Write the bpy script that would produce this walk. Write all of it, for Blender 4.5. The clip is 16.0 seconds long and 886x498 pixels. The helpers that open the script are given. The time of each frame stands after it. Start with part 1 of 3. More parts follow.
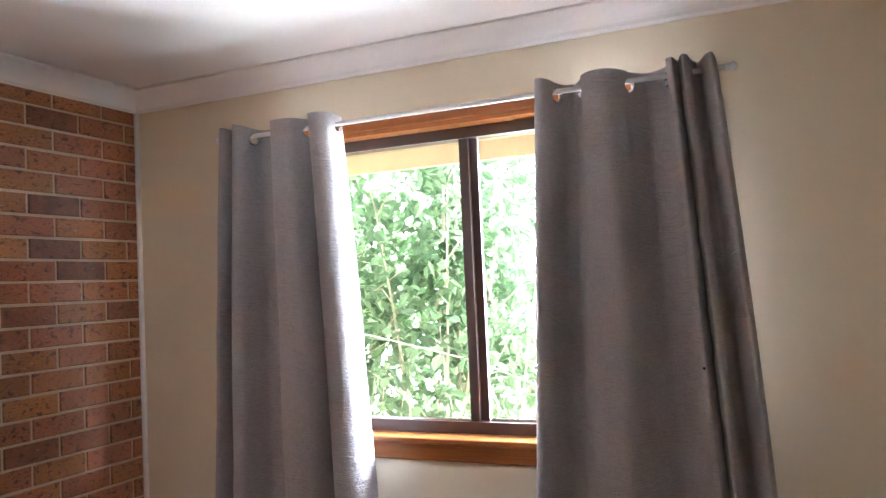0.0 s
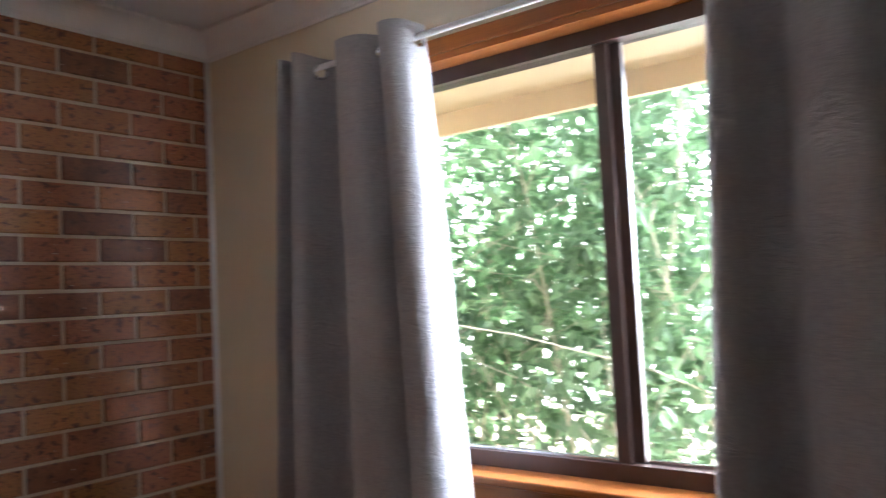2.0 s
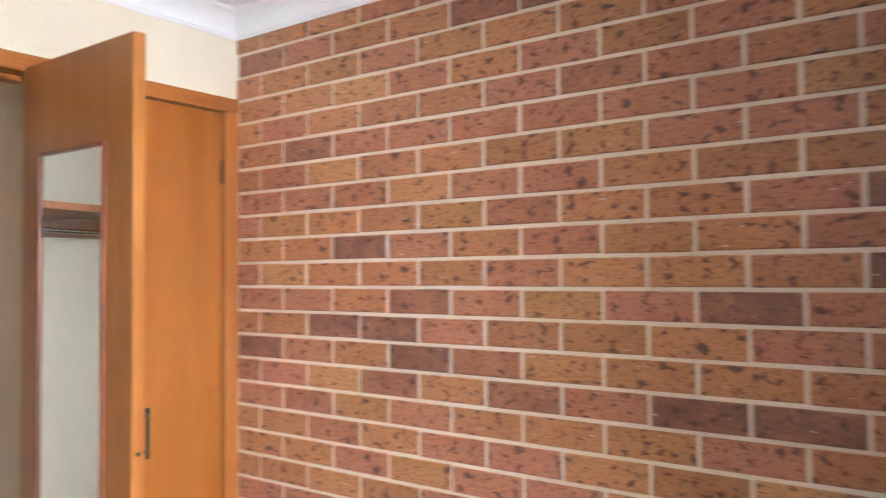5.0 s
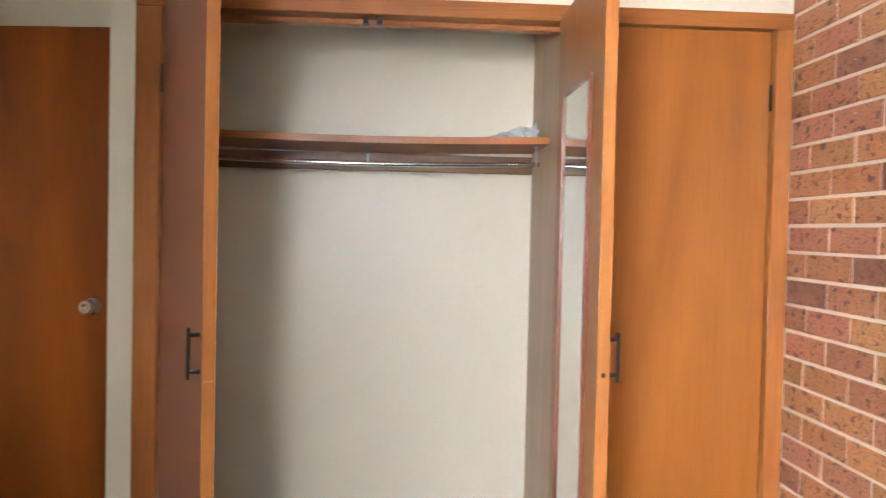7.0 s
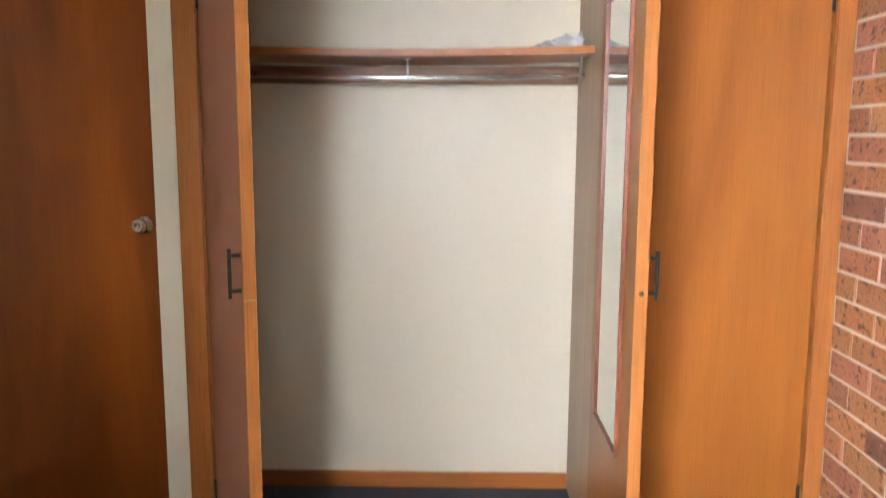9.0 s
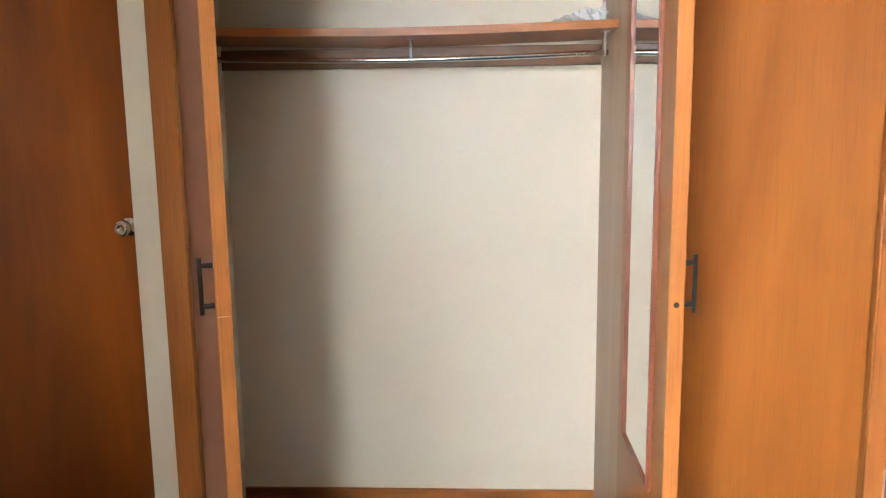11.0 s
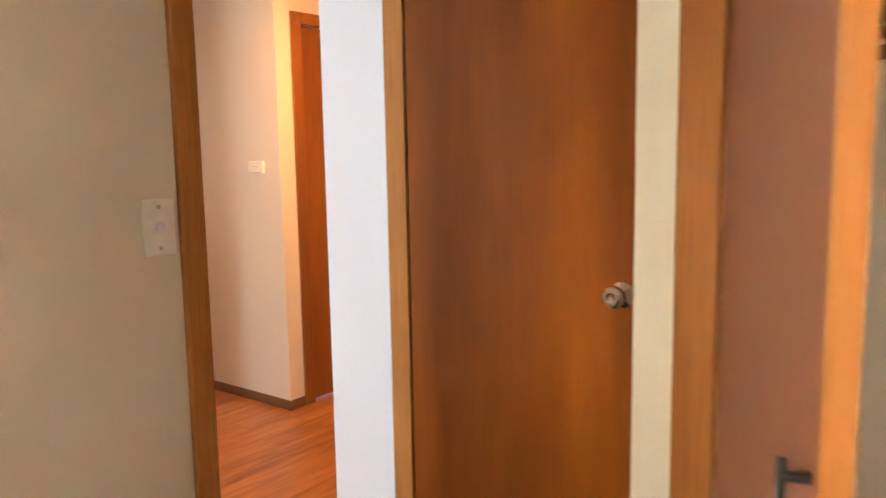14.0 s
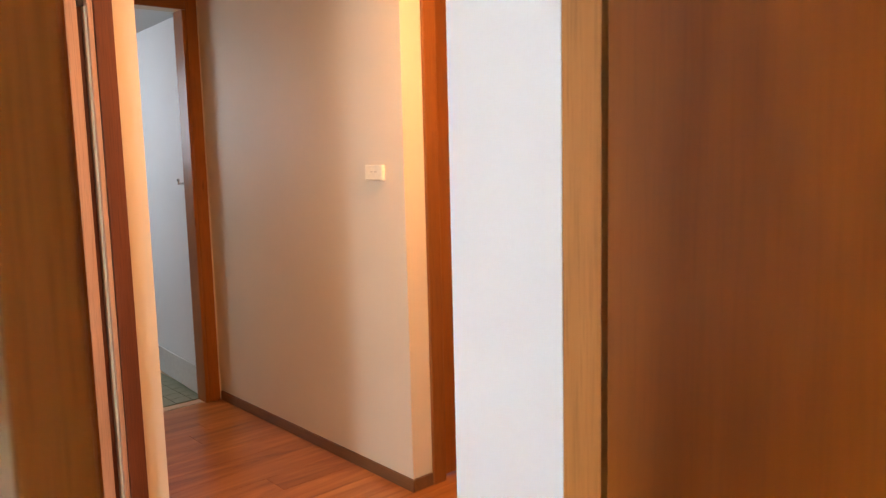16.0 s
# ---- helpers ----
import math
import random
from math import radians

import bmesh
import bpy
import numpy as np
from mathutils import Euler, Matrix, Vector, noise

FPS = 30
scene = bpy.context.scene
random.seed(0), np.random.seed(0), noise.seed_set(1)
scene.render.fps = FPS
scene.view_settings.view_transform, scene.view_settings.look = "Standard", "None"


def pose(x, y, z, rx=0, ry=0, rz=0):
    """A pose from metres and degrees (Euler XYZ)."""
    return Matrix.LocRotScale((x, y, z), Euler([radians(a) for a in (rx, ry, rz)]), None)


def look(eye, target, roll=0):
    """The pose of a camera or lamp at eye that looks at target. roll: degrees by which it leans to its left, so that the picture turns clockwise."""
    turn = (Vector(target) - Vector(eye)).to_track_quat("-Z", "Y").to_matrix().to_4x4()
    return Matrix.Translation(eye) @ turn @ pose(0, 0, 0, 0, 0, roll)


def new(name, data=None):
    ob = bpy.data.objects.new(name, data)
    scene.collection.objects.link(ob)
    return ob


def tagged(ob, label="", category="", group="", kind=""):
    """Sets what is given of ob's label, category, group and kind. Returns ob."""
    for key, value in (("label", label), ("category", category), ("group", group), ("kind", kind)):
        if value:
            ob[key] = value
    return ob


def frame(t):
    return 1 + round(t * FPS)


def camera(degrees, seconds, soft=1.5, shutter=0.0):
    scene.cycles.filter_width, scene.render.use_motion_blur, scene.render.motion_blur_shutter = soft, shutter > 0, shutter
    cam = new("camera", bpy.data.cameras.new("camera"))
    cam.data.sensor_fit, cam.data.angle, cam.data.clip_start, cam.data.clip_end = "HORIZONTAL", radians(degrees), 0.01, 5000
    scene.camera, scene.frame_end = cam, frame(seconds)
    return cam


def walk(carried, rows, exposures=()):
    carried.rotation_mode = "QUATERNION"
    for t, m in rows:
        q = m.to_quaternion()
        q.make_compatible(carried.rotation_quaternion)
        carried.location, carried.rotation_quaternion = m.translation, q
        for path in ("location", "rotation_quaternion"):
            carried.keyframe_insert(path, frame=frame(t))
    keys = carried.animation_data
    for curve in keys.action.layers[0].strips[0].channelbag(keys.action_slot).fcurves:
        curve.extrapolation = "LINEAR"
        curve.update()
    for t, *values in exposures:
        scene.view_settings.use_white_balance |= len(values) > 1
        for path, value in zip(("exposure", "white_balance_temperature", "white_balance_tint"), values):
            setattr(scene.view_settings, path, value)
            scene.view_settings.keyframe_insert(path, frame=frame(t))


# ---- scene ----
cam = camera(59.6, 16.0, soft=1.2, shutter=0.5)
PATH = [
    (0, (2.559, 0.373, 1.525), (1.746, 2.198, 1.615), -2.6),
    (0.5, (2.514, 0.558, 1.477), (1.712, 2.388, 1.576), -2.7),
    (1, (2.465, 0.767, 1.451), (1.63, 2.581, 1.555), -2.7),
    (1.5, (2.403, 1.031, 1.45), (1.437, 2.779, 1.554), -2.7),
    (2, (2.34, 1.234, 1.455), (1.108, 2.805, 1.569), -2.8),
    (2.5, (2.305, 1.448, 1.463), (0.724, 2.665, 1.6), -2.4),
    (3, (2.29, 1.652, 1.455), (0.442, 2.402, 1.591), -2.2),
    (3.5, (2.231, 1.85, 1.48), (0.254, 2.136, 1.585), -1.6),
    (4, (2.117, 2.056, 1.487), (0.132, 1.821, 1.568), -1.2),
    (4.5, (1.977, 2.197, 1.498), (0.12, 1.458, 1.566), -0.9),
    (5, (1.799, 2.248, 1.474), (0.19, 1.062, 1.538), -0.4),
    (5.2, (1.706, 2.261, 1.48), (0.227, 0.917, 1.539), -0.3),
    (7.3, (1.216, 2.42, 1.392), (1.193, 0.421, 1.333), 1.2),
    (7.5, (1.198, 2.415, 1.407), (1.2, 0.416, 1.342), 1.1),
    (8, (1.182, 2.394, 1.421), (1.205, 0.396, 1.337), 0.8),
    (8.5, (1.188, 2.396, 1.412), (1.217, 0.401, 1.275), 0.6),
    (9, (1.19, 2.398, 1.422), (1.22, 0.419, 1.135), 0.3),
    (9.2, (1.186, 2.389, 1.422), (1.215, 0.421, 1.071), 0.3),
    (11.3, (1.111, 2.098, 1.424), (1.255, 0.126, 1.123), -1.4),
    (11.5, (1.088, 2.075, 1.431), (1.313, 0.109, 1.141), -1.1),
    (12, (1.085, 1.99, 1.427), (1.602, 0.075, 1.164), -1.2),
    (12.5, (1.163, 1.849, 1.425), (1.962, 0.033, 1.171), -0.8),
    (13, (1.262, 1.695, 1.432), (2.24, -0.031, 1.179), -0.8),
    (13.5, (1.396, 1.503, 1.426), (2.489, -0.152, 1.169), -1.0),
    (14, (1.563, 1.307, 1.452), (2.766, -0.27, 1.19), -1.0),
    (14.5, (1.772, 1.126, 1.434), (3.069, -0.374, 1.171), -1.1),
    (15, (1.969, 0.929, 1.446), (3.32, -0.523, 1.184), -1.3),
    (15.5, (2.156, 0.692, 1.441), (3.562, -0.706, 1.181), -1.4),
    (16, (2.339, 0.484, 1.439), (3.822, -0.834, 1.19), -1.4),
]
walk(cam, [(t, look(eye, target, roll)) for t, eye, target, roll in PATH],
     exposures=[(0, 1.4, 5800, 11), (1.0, 1.36, 5800, 12), (1.5, 1.15, 5800, 11), (2.5, 0.02, 5600, 9), (3.0, 0.42, 5700, 11), (3.5, 1.05, 5850, 11), (4.0, 1.5, 5850, 11), (4.5, 1.32, 5750, 10),
                (5.2, 0.92, 5850, 10), (8.0, 1.08, 6050, 11), (9.2, 1.1, 6050, 11), (12.0, 1.25, 6450, 12), (13.0, 1.55, 7000, 13), (14.2, 1.84, 7200, 12), (15.2, 1.92, 7200, 12), (16.0, 1.72, 7300, 12)])

# ---- world, sun, large lights ----
world = bpy.data.worlds.new("sky")
scene.world = world
world.use_nodes = True
wn = world.node_tree.nodes
sky = wn.new("ShaderNodeTexSky")
sky.sky_type, sky.sun_disc = "NISHITA", False
sky.sun_elevation, sky.sun_rotation = radians(58), radians(-20)
world.node_tree.links.new(sky.outputs[0], wn["Background"].inputs[0])
wn["Background"].inputs[1].default_value = 0.12


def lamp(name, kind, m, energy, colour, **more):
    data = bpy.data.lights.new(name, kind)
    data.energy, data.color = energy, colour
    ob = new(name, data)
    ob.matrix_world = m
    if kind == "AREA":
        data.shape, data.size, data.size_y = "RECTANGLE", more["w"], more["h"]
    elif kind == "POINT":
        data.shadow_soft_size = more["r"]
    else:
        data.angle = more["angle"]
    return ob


lamp("sun", "SUN", look((0, 0, 20), (-4.2, -9.0, 0)), 4.0, (1.0, 0.95, 0.86), angle=radians(0.5))
# Area lamps added outdoors to fill the room with extra sky-like light.
lamp("sky_fill_north", "AREA", look((1.96, 5.2, 2.4), (1.8, 2.0, 1.5)), 300.0, (0.97, 0.98, 1.0), w=1.0, h=1.8)
lamp("sky_fill_northeast", "AREA", look((2.98, 5.2, 2.3), (1.2, 2.4, 1.4)), 510.0, (0.84, 0.90, 1.0), w=1.0, h=1.8)
lamp("low_fill_north", "AREA", look((2.26, 5.2, 0.68), (1.9, 2.0, 1.4)), 170.0, (1.0, 0.99, 0.95), w=1.6, h=1.6)
lamp("sky_fill_east", "AREA", look((4.35, 4.7, 2.3), (1.5, 2.6, 1.4)), 240.0, (0.97, 0.98, 1.0), w=2.0, h=2.2)
# Added lamp behind the shrubs; its face shows white through leaf gaps.
lamp("fill_behind_shrubs", "AREA", look((-4.6, 10.5, 2.2), (0.6, 3.0, 1.5)), 18000.0, (1.0, 0.97, 0.95), w=10.6, h=5.2)
lamp("hall_lamp", "AREA", look((4.05, -1.22, 2.37), (4.05, -1.22, 0)), 12.5, (1.0, 0.46, 0.19), w=0.25, h=0.25)
# Unseen lamp added to brighten the white hall wall; no window is built here.
lamp("hall_end_fill", "AREA", look((3.50, 2.9, 1.35), (3.30, 0.0, 1.2)), 23.0, (0.62, 0.79, 1.0), w=0.6, h=1.6)
lamp("bathroom_daylight", "AREA", look((8.2, -0.35, 1.75), (6.6, -1.5, 1.4)), 5.0, (0.66, 0.80, 1.0), w=0.6, h=0.7)


# ---- materials ----
def material(name):
    mat = bpy.data.materials.new(name)
    mat.use_nodes = True
    nt = mat.node_tree
    return mat, nt, nt.nodes["Principled BSDF"]


def node(nt, kind, **values):
    n = nt.nodes.new(kind)
    for key, value in values.items():
        n.inputs[key.replace("_", " ")].default_value = value
    return n


def ramp(nt, fac, stops):
    n = nt.nodes.new("ShaderNodeValToRGB")
    el = n.color_ramp.elements
    while len(el) < len(stops):
        el.new(0.5)
    for e, (p, c) in zip(el, stops):
        e.position, e.color = p, (*c, 1)
    nt.links.new(fac, n.inputs[0])
    return n.outputs[0]


def mix(nt, fac, a, b, blend="MIX"):
    n = nt.nodes.new("ShaderNodeMix")
    n.data_type, n.blend_type = "RGBA", blend
    for sock, v in ((n.inputs[0], fac), (n.inputs[6], a), (n.inputs[7], b)):
        if isinstance(v, (int, float)):
            sock.default_value = v
        elif isinstance(v, tuple):
            sock.default_value = (*v, 1)
        else:
            nt.links.new(v, sock)
    return n.outputs[2]


def coords(nt, scale=(1, 1, 1), space="Object", shift=False):
    tc = nt.nodes.new("ShaderNodeTexCoord")
    mp = nt.nodes.new("ShaderNodeMapping")
    mp.inputs["Scale"].default_value = scale
    nt.links.new(tc.outputs[space], mp.inputs[0])
    if shift:
        info = nt.nodes.new("ShaderNodeObjectInfo")
        mul = nt.nodes.new("ShaderNodeMath")
        mul.operation, mul.inputs[1].default_value = "MULTIPLY", 37.0
        nt.links.new(info.outputs["Random"], mul.inputs[0])
        nt.links.new(mul.outputs[0], mp.inputs["Location"])
    return mp.outputs[0]


def noise_tex(nt, vec, scale, detail=4.0, rough=0.55, distort=0.0):
    n = node(nt, "ShaderNodeTexNoise", Scale=scale, Detail=detail, Roughness=rough, Distortion=distort)
    nt.links.new(vec, n.inputs["Vector"])
    return n.outputs[0]


def bump(nt, bsdf, height, strength, distance=0.002):
    b = node(nt, "ShaderNodeBump", Strength=strength, Distance=distance)
    nt.links.new(height, b.inputs["Height"])
    nt.links.new(b.outputs[0], bsdf.inputs["Normal"])


def plaster(name, colour, rough=0.55):
    mat, nt, b = material(name)
    v = coords(nt)
    big = noise_tex(nt, v, 1.3, 3)
    fine = noise_tex(nt, v, 260, 2)
    c = ramp(nt, big, [(0.3, tuple(x * 0.95 for x in colour)), (0.7, colour)])
    marks = node(nt, "ShaderNodeTexVoronoi", Scale=2.3, Randomness=1.0)
    nt.links.new(coords(nt, (1, 1, 0.6)), marks.inputs["Vector"])
    c = mix(nt, ramp(nt, marks.outputs["Distance"], [(0.006, (0.55, 0.55, 0.55)), (0.012, (0, 0, 0))]), c, tuple(x * 0.3 for x in colour))
    nt.links.new(c, b.inputs["Base Color"])
    b.inputs["Roughness"].default_value = rough
    bump(nt, b, fine, 0.12, 0.0006)
    return mat


def varnish(name, dark, light, axis=2, scale=1.0, rough=0.3, lines=0.22, pore=0.36):
    """Timber with the grain along one axis under clear varnish."""
    mat, nt, b = material(name)

    def along(across, length):
        st = [across * scale] * 3
        st[axis] = length * scale
        return coords(nt, tuple(st), shift=True)

    figure = noise_tex(nt, along(5.0, 0.7), 1.0, 4, 0.55, 1.2)
    stripe = noise_tex(nt, along(38.0, 0.8), 1.0, 3, 0.55, 0.3)
    pores = noise_tex(nt, along(330.0, 7.0), 1.0, 3, 0.6)
    blot = noise_tex(nt, along(1.6, 0.9), 1.0, 3)
    mid = tuple((x + y) / 2 for x, y in zip(dark, light))
    c = ramp(nt, figure, [(0.28, dark), (0.5, mid), (0.72, light)])
    c = mix(nt, lines, c, ramp(nt, stripe, [(0.35, dark), (0.65, light)]))
    c = mix(nt, ramp(nt, pores, [(0.32, (pore, pore, pore)), (0.50, (0, 0, 0))]), c, tuple(x * 0.45 for x in dark))
    c = mix(nt, 0.5, c, ramp(nt, blot, [(0.3, (0.72, 0.70, 0.68)), (0.7, (1, 1, 1))]), "MULTIPLY")
    vor = node(nt, "ShaderNodeTexVoronoi", Scale=1.0, Randomness=1.0)
    nt.links.new(along(6.0, 1.4), vor.inputs["Vector"])
    c = mix(nt, ramp(nt, vor.outputs["Distance"], [(0.02, (0.6, 0.6, 0.6)), (0.055, (0, 0, 0))]), c, tuple(x * 0.4 for x in dark))
    nt.links.new(c, b.inputs["Base Color"])
    r = nt.nodes.new("ShaderNodeMapRange")
    r.inputs["To Min"].default_value, r.inputs["To Max"].default_value = rough * 0.75, rough * 1.4
    nt.links.new(blot, r.inputs[0])
    nt.links.new(r.outputs[0], b.inputs["Roughness"])
    b.inputs["Specular IOR Level"].default_value = 0.32
    bump(nt, b, pores, 0.08, 0.0005)
    return mat


def plain(name, colour, rough=0.5, metal=0.0, grain=0.0):
    mat, nt, b = material(name)
    v = coords(nt)
    n = noise_tex(nt, v, 40, 4)
    c = ramp(nt, n, [(0.3, tuple(x * (0.9 - grain) for x in colour)), (0.7, colour)])
    nt.links.new(c, b.inputs["Base Color"])
    b.inputs["Roughness"].default_value, b.inputs["Metallic"].default_value = rough, metal
    return mat


M_WALL = plaster("cream_wall_paint", (0.72, 0.635, 0.475))
M_BACK = plaster("pale_wardrobe_back_paint", (0.665, 0.595, 0.462), 0.38)
M_WHITE = plaster("white_wall_paint", (0.78, 0.79, 0.79))
M_CEIL = plaster("white_ceiling_paint", (0.78, 0.78, 0.77), 0.7)
M_CORNICE = plaster("white_cornice_paint", (0.80, 0.79, 0.77), 0.45)
M_WOOD = varnish("amber_varnished_timber", (0.25, 0.076, 0.015), (0.38, 0.135, 0.030))
M_WOODX = varnish("amber_varnished_timber_level", (0.25, 0.076, 0.015), (0.38, 0.135, 0.030), axis=0)
M_WOODY = varnish("amber_varnished_timber_across", (0.25, 0.076, 0.015), (0.38, 0.135, 0.030), axis=1)
M_LEAF = varnish("dark_varnished_door_veneer", (0.155, 0.035, 0.0035), (0.34, 0.092, 0.009), scale=0.6, lines=0.08, pore=0.16)
M_PANEL = varnish("amber_door_veneer", (0.215, 0.063, 0.009), (0.335, 0.112, 0.017), scale=0.6, lines=0.10, pore=0.2)
M_JAMB = varnish("tan_varnished_jamb_timber", (0.41, 0.150, 0.034), (0.58, 0.245, 0.066))
M_HPLAST = plain("cream_plastic", (0.86, 0.79, 0.60), 0.35)
M_BROWN = plain("brown_painted_door_face", (0.30, 0.11, 0.055), 0.4)
M_ALU = plain("brown_aluminium", (0.045, 0.022, 0.016), 0.4)
M_RODW = plain("white_enamel", (0.8, 0.8, 0.8), 0.3)
M_CHROME = plain("polished_chrome", (0.72, 0.70, 0.68), 0.12, 1.0)
M_BLACK = plain("dark_bronze_metal", (0.035, 0.03, 0.028), 0.4, 0.6)
M_STEEL = plain("steel_eyelet", (0.6, 0.6, 0.62), 0.25, 1.0)
M_PLASTIC = plain("ivory_plastic", (0.86, 0.82, 0.68), 0.35)
M_EAVE = plain("cream_eave_paint", (0.48, 0.385, 0.24), 0.6)
M_DROP = plain("dull_grey_metal", (0.34, 0.32, 0.30), 0.5, 0.3)
# Skirting brown; the wardrobe shelf batten borrows it to look shaded.
M_SKIRT = varnish("brown_skirting_shaded_batten_timber", (0.13, 0.06, 0.028), (0.22, 0.11, 0.05), axis=0)
M_BARK = plain("pale_bark", (0.62, 0.56, 0.43), 0.9, 0, 0.3)
M_SOIL = plain("leaf_litter_ground", (0.16, 0.12, 0.07), 0.95, 0, 0.4)
M_TILE = plain("green_floor_tile", (0.22, 0.27, 0.19), 0.35, 0, 0.1)
M_WTILE = plain("white_wall_tile", (0.75, 0.76, 0.74), 0.2)


def carpet():
    mat, nt, b = material("blue_grey_carpet")
    v = coords(nt)
    fine = noise_tex(nt, v, 420, 3, 0.7)
    big = noise_tex(nt, v, 3, 3)
    c = ramp(nt, fine, [(0.3, (0.018, 0.021, 0.029)), (0.7, (0.06, 0.066, 0.083))])
    c = mix(nt, 0.25, c, ramp(nt, big, [(0.3, (0.03, 0.034, 0.044)), (0.7, (0.05, 0.055, 0.07))]))
    nt.links.new(c, b.inputs["Base Color"])
    b.inputs["Roughness"].default_value = 0.95
    bump(nt, b, fine, 0.8, 0.004)
    return mat


def brick_mat():
    mat, nt, b = material("speckled_fired_brick")
    info = nt.nodes.new("ShaderNodeObjectInfo")
    isl = nt.nodes.new("ShaderNodeNewGeometry")
    add = nt.nodes.new("ShaderNodeMath")
    add.operation = "ADD"
    nt.links.new(info.outputs["Random"], add.inputs[0])
    nt.links.new(isl.outputs["Random Per Island"], add.inputs[1])
    fr = nt.nodes.new("ShaderNodeMath")
    fr.operation = "FRACT"
    nt.links.new(add.outputs[0], fr.inputs[0])
    base = ramp(nt, fr.outputs[0], [(0.0, (0.13, 0.055, 0.036)), (0.09, (0.20, 0.078, 0.044)), (0.16, (0.33, 0.118, 0.055)), (0.34, (0.38, 0.138, 0.076)),
                                    (0.50, (0.30, 0.126, 0.042)), (0.64, (0.40, 0.150, 0.058)), (0.80, (0.34, 0.155, 0.050)), (0.92, (0.43, 0.170, 0.060)), (1.0, (0.46, 0.22, 0.075))])
    tc = nt.nodes.new("ShaderNodeTexCoord")
    off = nt.nodes.new("ShaderNodeVectorMath")
    off.operation = "MULTIPLY_ADD"
    comb = nt.nodes.new("ShaderNodeCombineXYZ")
    for i in range(3):
        nt.links.new(fr.outputs[0], comb.inputs[i])
    nt.links.new(comb.outputs[0], off.inputs[0])
    off.inputs[1].default_value = (0, 61.0, 47.0)
    nt.links.new(tc.outputs["Object"], off.inputs[2])
    mp = nt.nodes.new("ShaderNodeMapping")
    mp.inputs["Scale"].default_value = (1, 0.72, 1)
    nt.links.new(off.outputs[0], mp.inputs[0])
    v = mp.outputs[0]
    spots = noise_tex(nt, v, 46, 3, 0.5, 0.4)
    spots2 = noise_tex(nt, v, 120, 2, 0.5)
    cloud = noise_tex(nt, v, 16, 3)
    streak = nt.nodes.new("ShaderNodeMapping")
    streak.inputs["Scale"].default_value = (1, 0.12, 1.6)
    nt.links.new(off.outputs[0], streak.inputs[0])
    lines = noise_tex(nt, streak.outputs[0], 150, 3)
    c = mix(nt, ramp(nt, cloud, [(0.35, (0, 0, 0)), (0.7, (0.45, 0.45, 0.45))]), base, (0.44, 0.19, 0.085))
    c = mix(nt, ramp(nt, lines, [(0.40, (0.28, 0.28, 0.28)), (0.62, (0, 0, 0))]), c, (0.17, 0.065, 0.035))
    c = mix(nt, ramp(nt, spots2, [(0.575, (0, 0, 0)), (0.65, (0.75, 0.75, 0.75))]), c, (0.10, 0.035, 0.022))
    c = mix(nt, ramp(nt, spots, [(0.575, (0, 0, 0)), (0.655, (0.92, 0.92, 0.92))]), c, (0.075, 0.028, 0.022))
    fleck = nt.nodes.new("ShaderNodeMapping")
    fleck.inputs["Scale"].default_value = (1, 0.35, 1.4)
    fleck.inputs["Location"].default_value = (3, 5, 9)
    nt.links.new(off.outputs[0], fleck.inputs[0])
    flecks = noise_tex(nt, fleck.outputs[0], 85, 2, 0.5)
    c = mix(nt, ramp(nt, flecks, [(0.715, (0, 0, 0)), (0.74, (0.8, 0.8, 0.8))]), c, (0.60, 0.50, 0.42))
    nt.links.new(c, b.inputs["Base Color"])
    b.inputs["Roughness"].default_value = 0.44
    b.inputs["Specular IOR Level"].default_value = 0.5
    bump(nt, b, lines, 0.35, 0.0015)
    return mat


def mortar():
    mat, nt, b = material("sandy_mortar")
    v = coords(nt)
    n = noise_tex(nt, v, 190, 4, 0.7)
    c = ramp(nt, n, [(0.3, (0.48, 0.37, 0.26)), (0.7, (0.66, 0.54, 0.41))])
    nt.links.new(c, b.inputs["Base Color"])
    b.inputs["Roughness"].default_value = 0.48
    bump(nt, b, n, 0.3, 0.002)
    return mat


def linen():
    mat, nt, b = material("grey_linen_cloth")
    v1 = coords(nt, (620, 620, 40))
    v2 = coords(nt, (40, 40, 620))
    w = mix(nt, 0.5, noise_tex(nt, v1, 1.0, 2), noise_tex(nt, v2, 1.0, 2))
    crease = noise_tex(nt, coords(nt, (1, 1, 2.5)), 8, 5, 0.65, 2.2)
    c = ramp(nt, w, [(0.35, (0.30, 0.287, 0.298)), (0.65, (0.42, 0.403, 0.416))])
    nt.links.new(c, b.inputs["Base Color"])
    b.inputs["Roughness"].default_value = 0.85
    b.inputs["Sheen Weight"].default_value = 0.15
    bump(nt, b, mix(nt, 0.92, w, crease), 0.7, 0.012)
    return mat


def planks_mat():
    mat, nt, b = material("orange_timber_laminate")
    v = coords(nt, (7, 0.7, 1), shift=True)
    n = noise_tex(nt, v, 1.7, 6, 0.62, 1.3)
    info = nt.nodes.new("ShaderNodeObjectInfo")
    c = ramp(nt, n, [(0.30, (0.18, 0.056, 0.015)), (0.46, (0.33, 0.118, 0.032)), (0.66, (0.48, 0.205, 0.066))])
    c = mix(nt, 0.5, c, ramp(nt, info.outputs["Random"], [(0, (0.78, 0.78, 0.78)), (1, (1, 1, 1))]), "MULTIPLY")
    nt.links.new(c, b.inputs["Base Color"])
    b.inputs["Roughness"].default_value = 0.28
    return mat


